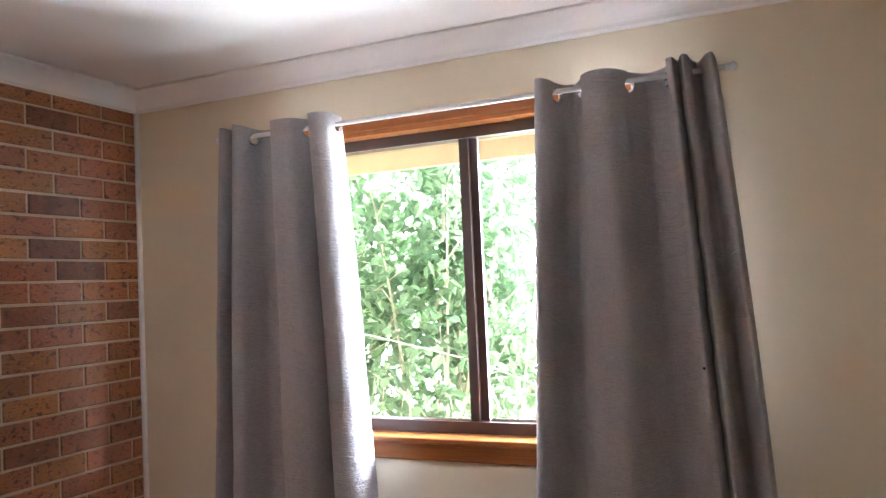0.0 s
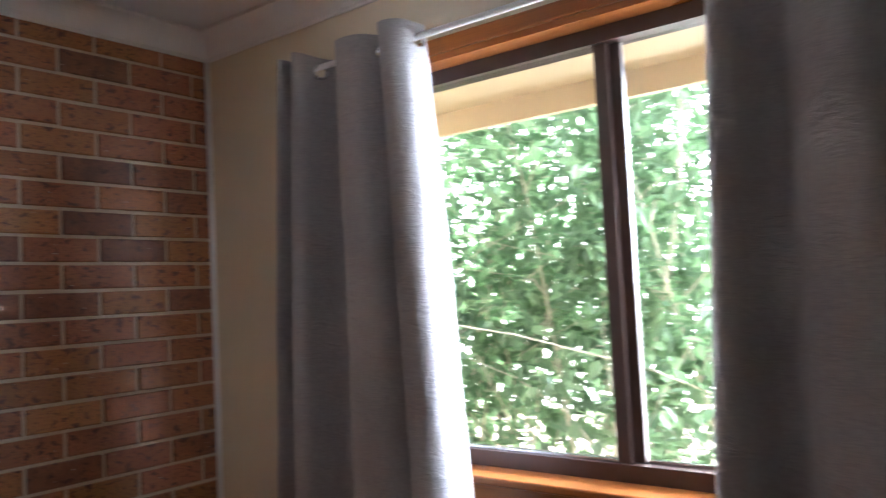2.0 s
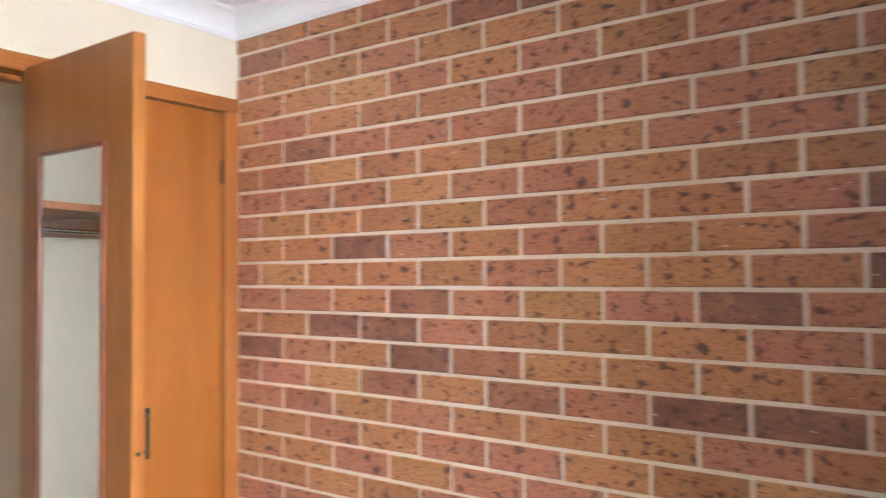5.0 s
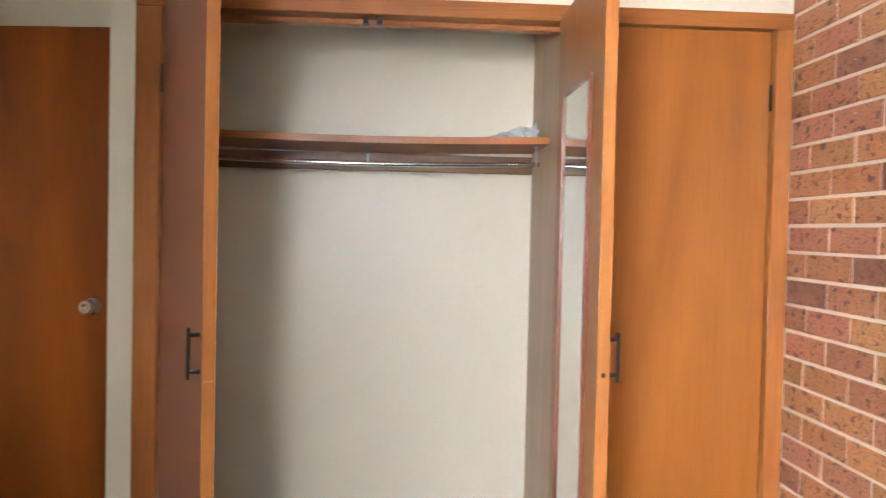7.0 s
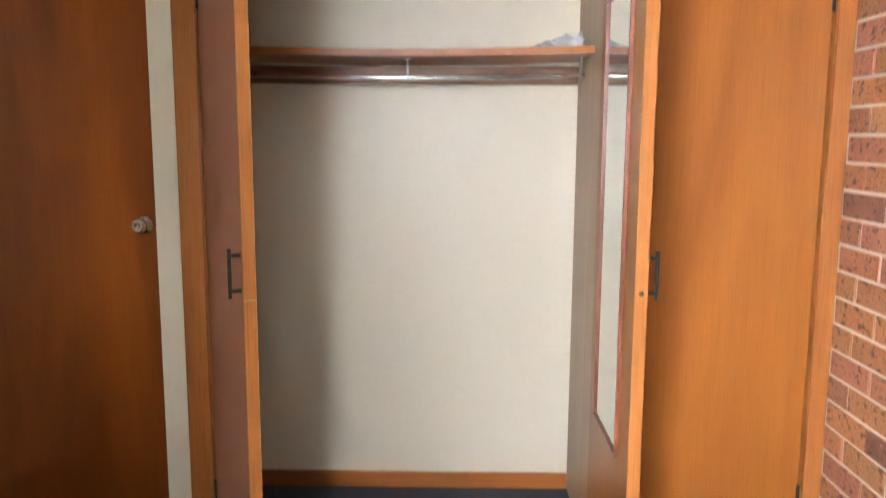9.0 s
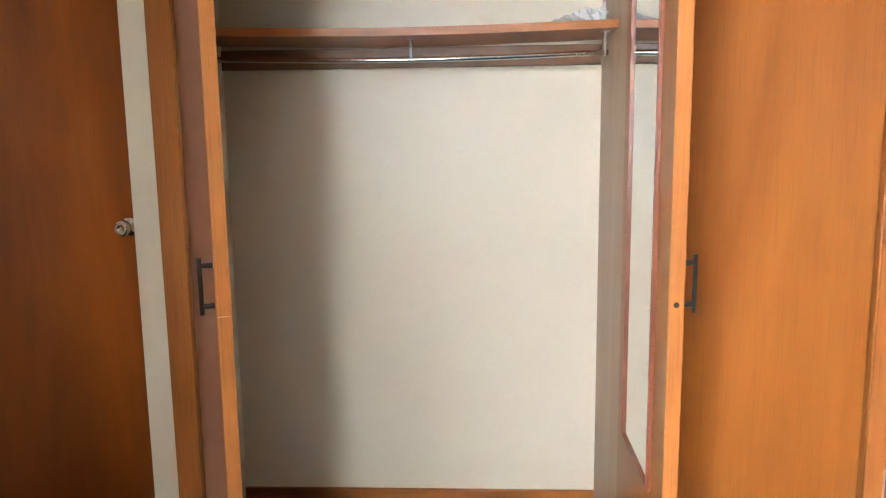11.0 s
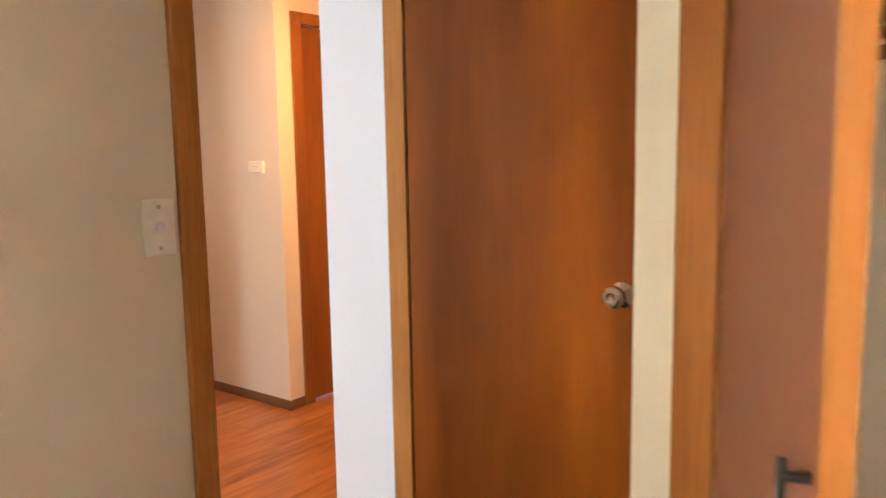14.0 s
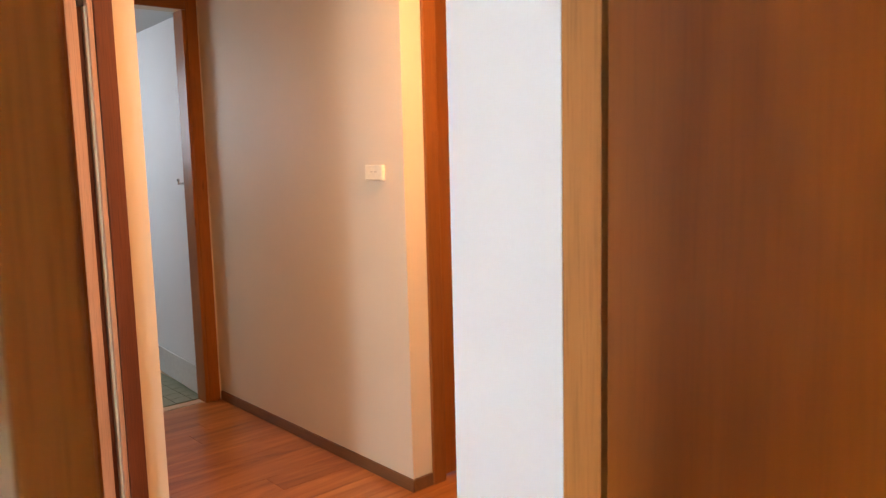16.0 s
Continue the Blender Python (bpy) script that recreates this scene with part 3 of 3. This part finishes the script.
def hanging_rod():
    r = thing("hanging_rod", "chrome wardrobe hanging rod on slim drop brackets", "rod")
    bm = bmesh.new()
    sag = lambda u: 1.634 - 0.012 * math.sin(math.pi * u)
    tube(bm, [(0.752 + 1.262 * k / 20, -0.305, sag(k / 20)) for k in range(21)], 0.0085, 12)
    part("bar", bm, M_CHROME, r)
    for x in (0.762, 1.355, 2.004):
        u = (x - 0.752) / 1.262
        b = boxes((x - 0.003, x + 0.003, -0.311, -0.299, sag(u) + 0.006, 1.697 - 0.012 * math.sin(math.pi * u)), (x - 0.012, x + 0.012, -0.320, -0.290, 1.693 - 0.012 * math.sin(math.pi * u), 1.697 - 0.012 * math.sin(math.pi * u)))
        ring(b, (x, -0.305, sag(u)), pose(0, 0, 0, 0, 90).to_3x3(), 0.010, 0.002, 16, 6)
        part("bracket", b, M_DROP, r)


hanging_rod()


# ---- curtains ----
ROD_Y, ROD_Z = 2.752, 2.118


def curtain_rod():
    r = thing("curtain_rod", "thin white metal curtain rod with small knob ends", "curtain rod")
    bm = bmesh.new()
    tube(bm, [(0.588, ROD_Y, ROD_Z), (2.428, ROD_Y, ROD_Z)], 0.0085, 12)
    part("bar", bm, M_RODW, r)
    for x, s in ((0.580, -1), (2.436, 1)):
        e = bmesh.new()
        lathe(e, [(0.009, -0.012), (0.010, -0.004), (0.006, 0.0), (0.012, 0.006), (0.014, 0.012), (0.010, 0.019), (0.003, 0.022)],
              Matrix.Translation((x, ROD_Y, ROD_Z)) @ pose(0, 0, 0, 0, s * 90), 14)
        part("finial", e, M_RODW, r)
    for x in (0.672, 2.382):
        b = boxes((x - 0.006, x + 0.006, ROD_Y, YN - 0.019, ROD_Z - 0.016, ROD_Z - 0.009), (x - 0.012, x + 0.012, YN - 0.022, YN - 0.016, ROD_Z - 0.05, ROD_Z + 0.03))
        ring(b, (x, ROD_Y, ROD_Z), pose(0, 0, 0, 0, 90).to_3x3(), 0.011, 0.003, 16, 6)
        part("bracket", b, M_RODW, r)


curtain_rod()


def smooth(pts, t):
    """Catmull-Rom through pts at t in 0..1."""
    n = len(pts) - 1
    k = min(int(t * n), n - 1)
    f = t * n - k
    p = [pts[max(0, min(n, k + d))] for d in (-1, 0, 1, 2)]
    return tuple(0.5 * (2 * b + (c - a) * f + (2 * a - 5 * b + 4 * c - d) * f * f + (3 * b - a - 3 * c + d) * f ** 3) for a, b, c, d in zip(*p))


def curtain(folds, foot, eyelets, seed, label):
    """An eyelet panel: folds (x, y off the rod) at the top, x range at the foot, eyelets (x, y, lean)."""
    c = thing("curtain", label, "curtain", group="window curtains")
    nu = 260
    z0, z1 = 0.05, 2.150
    xa, xb = folds[0][0], folds[-1][0]

    def at(u, v):
        x, y = smooth(folds, u)
        fx = foot[0] + (foot[1] - foot[0]) * (x - xa) / (xb - xa)
        spread = v ** 0.9
        x2 = x + (fx - x) * spread + 0.010 * v * math.sin(6.0 * u + 3.1 * v + seed)
        y2 = ROD_Y + y * (1.2 + 0.35 * v) + 0.012 * v * noise.noise((x * 9, v * 2.0, seed)) + 0.006 * min(1, 4 * v) * noise.noise((x * 26, v * 5, seed + 4))
        y2 += 0.0035 * min(1, 3 * v) * noise.noise((x * 40 + 3, v * 26, seed + 9))
        zt = z1 - 0.10 * y + 0.004 * math.sin(23 * u + seed)
        return Vector((x2, min(y2, YN - 0.022), zt + (z0 - zt) * v))

    bm = bmesh.new()
    rows_v = [0.036 * k / 26 for k in range(26)] + [0.036 + 0.964 * (k / 64) for k in range(65)]
    nz = len(rows_v) - 1
    g = [[bm.verts.new(at(i / nu, v)) for i in range(nu + 1)] for v in rows_v]
    for j in range(nz):
        for i in range(nu):
            f = bm.faces.new((g[j][i], g[j][i + 1], g[j + 1][i + 1], g[j + 1][i]))
            f.smooth = True
    holes = [Vector((x, ROD_Y + y, ROD_Z - 0.014)) for x, y, lean in eyelets]
    bmesh.ops.delete(bm, geom=[f for f in bm.faces if any((f.calc_center_median() - h).length < 0.0185 for h in holes)], context="FACES")
    ob = part("cloth", bm, M_LINEN, c)
    if seed == 8:
        near = min((Vector(v.co) for v in ob.data.vertices), key=lambda p: abs(p.x - 2.268) + abs(p.z - 1.252) + 2.0 * (p.y - ROD_Y))
        dot = bmesh.new()
        lathe(dot, [(0.0045, 0), (0.003, 0.002)], Matrix.Translation(near + Vector((0, -0.0015, 0))) @ pose(0, 0, 0, 90), 10)
        part("stain_spot", dot, M_BLACK, c, "small dark spot")
    so = ob.modifiers.new("thickness", "SOLIDIFY")
    so.thickness, so.offset = 0.003, 0
    for x, y, lean in eyelets:
        m = Euler((radians(90), 0, radians(lean))).to_matrix()
        e = bmesh.new()
        ring(e, (x, ROD_Y + y, ROD_Z - 0.014), m, 0.0195, 0.0042, 28, 8)
        part("eyelet", e, M_STEEL, c)
    return c


curtain([(0.608, 0.01), (0.617, -0.042), (0.637, -0.048), (0.650, 0.028), (0.660, 0.034), (0.669, -0.02), (0.690, -0.055), (0.717, -0.045), (0.732, 0.0), (0.750, 0.034), (0.790, 0.044),
         (0.823, 0.024), (0.832, -0.012), (0.850, -0.042), (0.890, -0.054), (0.940, -0.046), (0.975, -0.004), (0.997, 0.034), (1.020, 0.020), (1.013, -0.03), (1.030, -0.062), (1.065, -0.066), (1.095, -0.040), (1.105, 0.02)],
        (0.515, 1.245), [(0.735, 0.0, 62), (0.828, 0.0, -70), (0.975, 0.0, 40), (1.103, -0.005, 75)], 3, "grey linen-look eyelet curtain with a sunlit inner fold")
curtain([(1.859, 0.015), (1.862, -0.035), (1.883, -0.052), (1.905, -0.034), (1.916, 0.0), (1.934, 0.034), (1.967, 0.044), (1.992, 0.016), (2.007, -0.018), (2.042, -0.046), (2.092, -0.054), (2.129, -0.026), (2.149, 0.012),
         (2.192, 0.046), (2.242, 0.032), (2.263, 0.0), (2.266, -0.045), (2.283, -0.060), (2.295, -0.022), (2.301, -0.03), (2.311, -0.055), (2.325, -0.040), (2.331, 0.0), (2.352, 0.010), (2.375, -0.040), (2.393, -0.052), (2.399, 0.0)],
        (1.775, 2.545), [(1.916, 0.0, 68), (1.999, 0.0, -45), (2.142, 0.0, 45), (2.261, 0.0, -66)], 8, "grey linen-look eyelet curtain flaring wide at its foot")

# ---- switches and hall ----


def light_switch():
    s = thing("light_switch", "ivory plastic vertical light switch plate on the cream wall", "light switch", Matrix.Translation((XE, 0.403, 1.298)))
    part("plate", boxes((-0.009, 0, -0.037, 0.037, -0.058, 0.058), bevel=0.003), M_PLASTIC, s)
    b = bmesh.new()
    lathe(b, [(0.011, 0), (0.011, 0.0025), (0.0095, 0.004), (0.002, 0.0055)], Matrix.Translation((-0.009, 0, 0)) @ pose(0, 0, 0, 0, -90 - 8), 20)
    part("rocker", b, M_RODW, s)
    for z in (-0.042, 0.042):
        b = bmesh.new()
        lathe(b, [(0.005, 0), (0.005, 0.001), (0.001, 0.0015)], Matrix.Translation((-0.009, 0, z)) @ pose(0, 0, 0, 0, -90), 12)
        part("screw_cap", b, M_PLASTIC2, s)


M_PLASTIC2 = plain("aged_ivory_plastic", (0.62, 0.55, 0.40), 0.4)
light_switch()


def hall_control():
    s = thing("hall_control", "small ivory wall control box on the hall wall", "wall control", Matrix.Translation((4.986, -1.502, 1.358)))
    part("case", boxes((-0.060, 0.060, 0, 0.018, -0.034, 0.034), bevel=0.005), M_HPLAST, s)
    for x in (-0.015, 0.012):
        part("slot", boxes((x - 0.008, x + 0.008, 0.0178, 0.0188, 0.002, 0.007)), M_PLASTIC2, s)
    part("lower_lip", boxes((-0.05, 0.05, 0.0178, 0.020, -0.032, -0.027)), M_PLASTIC2, s)


hall_control()


def hall_door():
    f = thing("door_2", "varnished timber frame of a closed door in the side passage", "door frame")
    f["kind"] = "structure"
    y0, y1 = -2.532, -1.672
    for a, b in ((y1 - 0.005, y1 + 0.065), (y0 - 0.065, y0 + 0.005)):
        part("architrave", boxes((4.782, 4.8, a, b, 0, 2.19), bevel=0.004), M_INNER, f)
    part("architrave", boxes((4.782, 4.8, y0 + 0.006, y1 - 0.006, 2.125, 2.19), bevel=0.004), M_WOODY, f)
    d = thing("hall_door", "closed orange-brown varnished flush door in the passage", "door", Matrix.Translation((4.815, y1 - 0.01, 0.01)))
    part("leaf", boxes((0, 0.036, -0.84, 0, 0, 2.11), bevel=0.0015), M_INNER, d)
    for z in (0.22, 1.78):
        b = bmesh.new()
        tube(b, [(-0.004, -0.004, z - 0.05), (-0.004, -0.004, z + 0.05)], 0.006, 8)
        part("hinge", b, M_BLACK, d)


hall_door()


def side_doorway():
    f = thing("door_3", "varnished timber frame of a doorway in the hall wall", "door frame")
    f["kind"] = "structure"
    y0, y1 = -0.304, 0.538
    part("architrave", boxes((4.782, 4.8, y0 - 0.078, y0 - 0.022, 0, 2.19), bevel=0.004), M_RED, f)
    part("architrave", boxes((4.782, 4.8, y1 - 0.004, y1 + 0.06, 0, 2.19), bevel=0.004), M_RED, f)
    part("head", boxes((4.782, 4.8, y0 + 0.005, y1 - 0.005, 2.13, 2.19), bevel=0.004), M_WOODY, f)
    # Jamb coloured pale to carry a glossy reflection of daylight.
    part("jamb", boxes((4.786, 4.90, y0 - 0.021, y0 - 0.006, 0, 2.128), bevel=0.002), M_PALE, f, "timber jamb with daylight sheen in its pale colour")
    part("door_stop", boxes((4.815, 4.845, y0 + 0.003, y0 + 0.021, 0, 2.128)), M_RED, f)
    d = thing("side_room_door", "brown varnished flush door standing just ajar in the hall wall", "door", Matrix.Translation((4.796, y0 + 0.022, 0.01)))
    part("leaf", boxes((0, 0.036, 0.034, 0.79, 0, 2.11)), M_LEAF, d)
    # The strip's pale pink is reflected daylight put into its colour.
    part("edge_strip", boxes((-0.002, 0.038, 0.0, 0.0335, 0, 2.11), bevel=0.001), M_PALE, d, "solid timber edge strip with daylight sheen in its pale pinkish colour")
    for z in (0.24, 1.93):
        part("hinge", boxes((-0.006, 0.004, -0.018, -0.002, z - 0.05, z + 0.05)), M_BLACK, d)


side_doorway()


def bathroom_doorway():
    f = thing("door_4", "varnished timber frame of the bathroom doorway at the end of the hall", "door frame")
    f["kind"] = "structure"
    y0, y1 = -1.412, -0.632
    part("architrave", boxes((6.592, 6.61, y0 - 0.075, y0 - 0.008, 0, 2.33), bevel=0.004), M_WOOD, f)
    part("architrave", boxes((6.592, 6.61, y1 - 0.004, y1 + 0.06, 0, 2.33), bevel=0.004), M_WOOD, f)
    part("head", boxes((6.592, 6.61, y0 - 0.007, y1 - 0.005, 2.26, 2.33), bevel=0.004), M_WOODY, f)
    part("jamb", boxes((6.595, 6.71, y0 - 0.006, y0 + 0.014, 0, 2.258)), M_WOOD, f)
    d = thing("bathroom_door", "white painted bathroom door standing open against the wall", "door", Matrix.Translation((6.725, -1.427, 0.01)) @ pose(0, 0, 0, 0, 0, -4))
    part("leaf", boxes((0, 0.78, -0.036, 0, 0, 2.24), bevel=0.002), M_WHITE, d)
    part("kick_plate", boxes((0.0, 0.78, 0.0005, 0.006, 0.0, 0.17)), M_WTILE, d)
    b = bmesh.new()
    tube(b, [(0.05, 0, 1.28), (0.05, 0.035, 1.28), (0.05, 0.04, 1.31)], 0.008, 8)
    part("latch", b, M_CHROME, d)


bathroom_doorway()


def skirting(rows, mat, label):
    for r in rows:
        structure("baseboard", boxes(r, bevel=0.003), mat, label, "skirting")


skirting([(4.785, 6.592, -1.502, -1.49, 0, 0.055), (4.788, 4.8, -1.605, -1.5025, 0, 0.055)], M_SKIRT, "dark brown stained timber skirting along the hall wall")
skirting([(3.096, 3.487, -0.548, -0.536, 0, 0.055), (3.475, 3.487, -4.2, -0.5485, 0, 0.055)], M_WOODX, "amber varnished timber skirting below the white wall")

# plastic bag left on the shelf


def plastic_bag():
    bm = bmesh.new()
    rng = random.Random(5)
    n, k = 28, 12
    rows = []
    for i in range(n + 1):
        u = i / n
        rows.append([bm.verts.new((0.752 + 0.26 * u + rng.uniform(-0.006, 0.006), -0.30 - 0.20 * j / k + rng.uniform(-0.006, 0.006),
                     1.712 + max(0.001, (0.012 + 0.085 * (1 - u) ** 1.5 * (0.5 + 0.5 * noise.noise((u * 7, j * 0.6, 1)) + 0.25)) * math.sin(math.pi * (j + 0.5) / (k + 1)) + rng.uniform(-0.005, 0.006)))) for j in range(k + 1)])
    for i in range(n):
        for j in range(k):
            bm.faces.new((rows[i][j], rows[i][j + 1], rows[i + 1][j + 1], rows[i + 1][j]))
    ob = part("plastic_bag", bm, M_FILM)
    tagged(ob, "crumpled clear plastic bag lying on the wardrobe shelf", "bag")


M_FILM, nt_, b_ = material("clear_crumpled_plastic")
b_.inputs["Base Color"].default_value = (0.9, 0.9, 0.9, 1)
b_.inputs["Transmission Weight"].default_value = 0.45
b_.inputs["Roughness"].default_value, b_.inputs["IOR"].default_value = 0.25, 1.1
plastic_bag()

# ---- outdoors ----
structure("ground", boxes((-300, 300, 3.13, 600, -0.9, -0.35)), M_SOIL, "brown leaf-littered garden ground sloping off", "ground")
eave = thing("eave", "cream painted eave soffit and fascia over the window", "eave")
part("soffit", boxes((-1.5, 5.0, 3.13, 3.62, 2.16, 2.18)), M_EAVE, eave)
part("fascia", boxes((-1.5, 5.0, 3.62, 3.65, 2.074, 2.26)), M_EAVE, eave)
tagged(part("house_wall", boxes((-1.5, WIN[0], 3.03, 3.12, -0.4, 2.16), (WIN[1], 5.0, 3.03, 3.12, -0.4, 2.16), (WIN[0], WIN[1], 3.03, 3.12, -0.4, WIN[2] - 0.04), (WIN[0], WIN[1], 3.03, 3.12, WIN[3], 2.16)), M_MORTAR),
       "sandy outer skin of the house wall", "wall", kind="structure")


def shrub(x, y, seed, height, n, spread):
    rng = random.Random(seed)
    t = thing("shrub", "leafy green shrub with pale thin stems outside the window", "shrub", Matrix.Translation((x, y, -0.36)), "garden shrubs")
    stems = bmesh.new()
    tips = []
    for k in range(6):
        a = rng.uniform(0, math.tau)
        lean = rng.uniform(0.1, 0.5)
        p = Vector((rng.uniform(-0.15, 0.15), rng.uniform(-0.15, 0.15), 0))
        pts, rad = [p.copy()], [rng.uniform(0.010, 0.026)]
        for s in range(7):
            p = p + Vector((math.cos(a) * lean * rng.uniform(0.3, 1.2) * 0.4, math.sin(a) * lean * 0.3, height / 7 * rng.uniform(0.8, 1.15)))
            pts.append(p.copy())
            rad.append(rad[0] * (1 - (s + 1) / 8.5))
            tips.append(p.copy())
            if s > 1:
                q = p + Vector((rng.uniform(-1, 1) * spread * 0.7, rng.uniform(-1, 1) * spread * 0.5, rng.uniform(-0.1, 0.45)))
                tube(stems, [p, (p + q) / 2 + Vector((0, 0, 0.05)), q], [0.007, 0.005, 0.002], 5, False)
                tips += [q, (p + q) / 2]
        tube(stems, pts, rad, 7)
    for k in range(16):
        p = Vector((rng.uniform(-0.6, 0.6), rng.uniform(-0.5, 0.3), rng.uniform(0, 1.2)))
        d = Vector((rng.gauss(0, 0.35), rng.gauss(0, 0.15), rng.uniform(0.5, 1.0)))
        bend = Vector((rng.gauss(0, 0.12), rng.gauss(0, 0.08), -0.04))
        pts = [p + d * (q * 0.45) + bend * q * q * 0.35 for q in range(5)]
        tube(stems, pts, [0.006, 0.0055, 0.0045, 0.0035, 0.002], 5, False)
        tips += pts[2:]
    part("stems", stems, M_BARK, t)
    vs, fs = [], []
    for i in range(n):
        if i % 5 == 0:
            knot = rng.choice(tips) + Vector((rng.gauss(0, 0.16), rng.gauss(0, 0.14), rng.gauss(0, 0.15)))
        c = knot + Vector((rng.gauss(0, 0.06), rng.gauss(0, 0.06), rng.gauss(0, 0.06)))
        L, Wd = rng.uniform(0.06, 0.13), rng.uniform(0.018, 0.036)
        m = Euler((rng.uniform(-0.9, 0.9), rng.uniform(-0.5, 1.2), rng.uniform(0, 6.28))).to_matrix()
        b0 = len(vs)
        for px, py, pz in ((0, 0, 0), (L * 0.35, Wd, 0.004), (L * 0.75, Wd * 0.7, -0.002), (L, 0, -0.012), (L * 0.75, -Wd * 0.7, -0.002), (L * 0.35, -Wd, 0.004)):
            vs.append(c + m @ Vector((px, py, pz)))
        fs += [(b0, b0 + 1, b0 + 2, b0 + 3), (b0, b0 + 3, b0 + 4, b0 + 5)]
    me = bpy.data.meshes.new("crown")
    me.from_pydata(vs, [], fs)
    me.materials.append(M_GREEN)
    cr = new("crown", me)
    cr.parent = t
    return t


rs = random.Random(12)
for i, (x, y) in enumerate([(-1.6, 5.2), (-0.6, 4.9), (0.4, 5.1), (1.0, 5.6), (-2.6, 5.9), (-1.0, 6.2), (0.2, 6.3), (-3.6, 6.9), (-2.0, 7.4), (-0.4, 7.6), (-4.8, 7.6)]):
    shrub(x, y, 20 + i, rs.uniform(3.0, 3.9) + 0.3 * (y > 6), 2900, 0.7)

# ---- pieces: hall planks, bathroom tiles, bricks ----


def plank_floor():
    parent = bpy.data.objects["floor_hall"]
    base = bmesh.new()
    box(base, 0, 0.155, 0, 1.2, 0, 0.011, bevel=0.0006)
    first = part("plank", base, M_PLANK, parent)
    mesh = first.data
    bpy.data.objects.remove(first)
    rng = random.Random(4)
    x = 3.035
    while x < 6.55:
        y = -3.2 - rng.uniform(0.1, 1.1)
        while y < 2.9:
            ob = new("plank", mesh)
            ob.parent = parent
            ob.matrix_basis = Matrix.Translation((x, y, -0.0115))
            y += 1.2012
        x += 0.1556


plank_floor()


def tiles():
    parent = bpy.data.objects["floor_bathroom"]
    b = bmesh.new()
    box(b, 0, 0.095, 0, 0.095, 0, 0.006)
    ob0 = part("tile", b, M_TILE, parent)
    mesh = ob0.data
    bpy.data.objects.remove(ob0)
    for i in range(12):
        for j in range(12):
            ob = new("tile", mesh)
            ob.parent = parent
            ob.matrix_basis = Matrix.Translation((6.715 + 0.1 * i, -1.462 + 0.1 * j, -0.0055))


tiles()

BU, BR, BY0, BZ0 = 0.2350, 0.08342, 1.1819, 2.268    # brick pitch along and up, one joint's place


def bricks():
    rng = random.Random(9)
    meshes = {}

    def brick_mesh(length):
        key = round(length, 3)
        if key not in meshes:
            b = bmesh.new()
            h = BR - 0.0105
            v = box(b, -0.03, 0.0, 0, length, 0, h)
            front = [e for e in b.edges if all(p.co.x > -0.001 for p in e.verts)]
            bmesh.ops.bevel(b, geom=front, offset=0.0028, segments=1, affect="EDGES")
            bmesh.ops.recalc_face_normals(b, faces=b.faces)
            me = bpy.data.meshes.new("brick")
            b.to_mesh(me)
            b.free()
            me.materials.append(M_BRICK)
            meshes[key] = me
        return meshes[key]

    low = bmesh.new()
    row = -1
    while True:
        z = BZ0 - BR * (row + 1) + 0.00525
        if z < -0.05:
            break
        if z < CEIL - 0.01:
            half = 0.0 if row % 2 == 0 else 0.5
            k = -8
            while True:
                y = BY0 + BU * (k + half) + 0.005
                y1 = y + BU - 0.010
                k += 1
                if y > YN - 0.02:
                    break
                y, y1 = max(y, -0.005), min(y1, YN - 0.001)
                if y1 - y < 0.02:
                    continue
                dx = rng.uniform(-0.0015, 0.0012)
                if z > 0.32 or (z > 0.05 and y < 0.5):
                    ob = new("brick", brick_mesh(y1 - y))
                    ob.parent = wall_west
                    ob.matrix_basis = pose(dx, y, z + rng.uniform(-0.0008, 0.0008), rng.uniform(-0.25, 0.25), 0, 0)
                else:
                    box(low, -0.03, dx, y, y1, max(z, 0.001), z + BR - 0.0105)
        row += 1
    rest = part("lower_bricks", low, M_BRICK, wall_west)
    rest["kind"] = "stuff"


bricks()
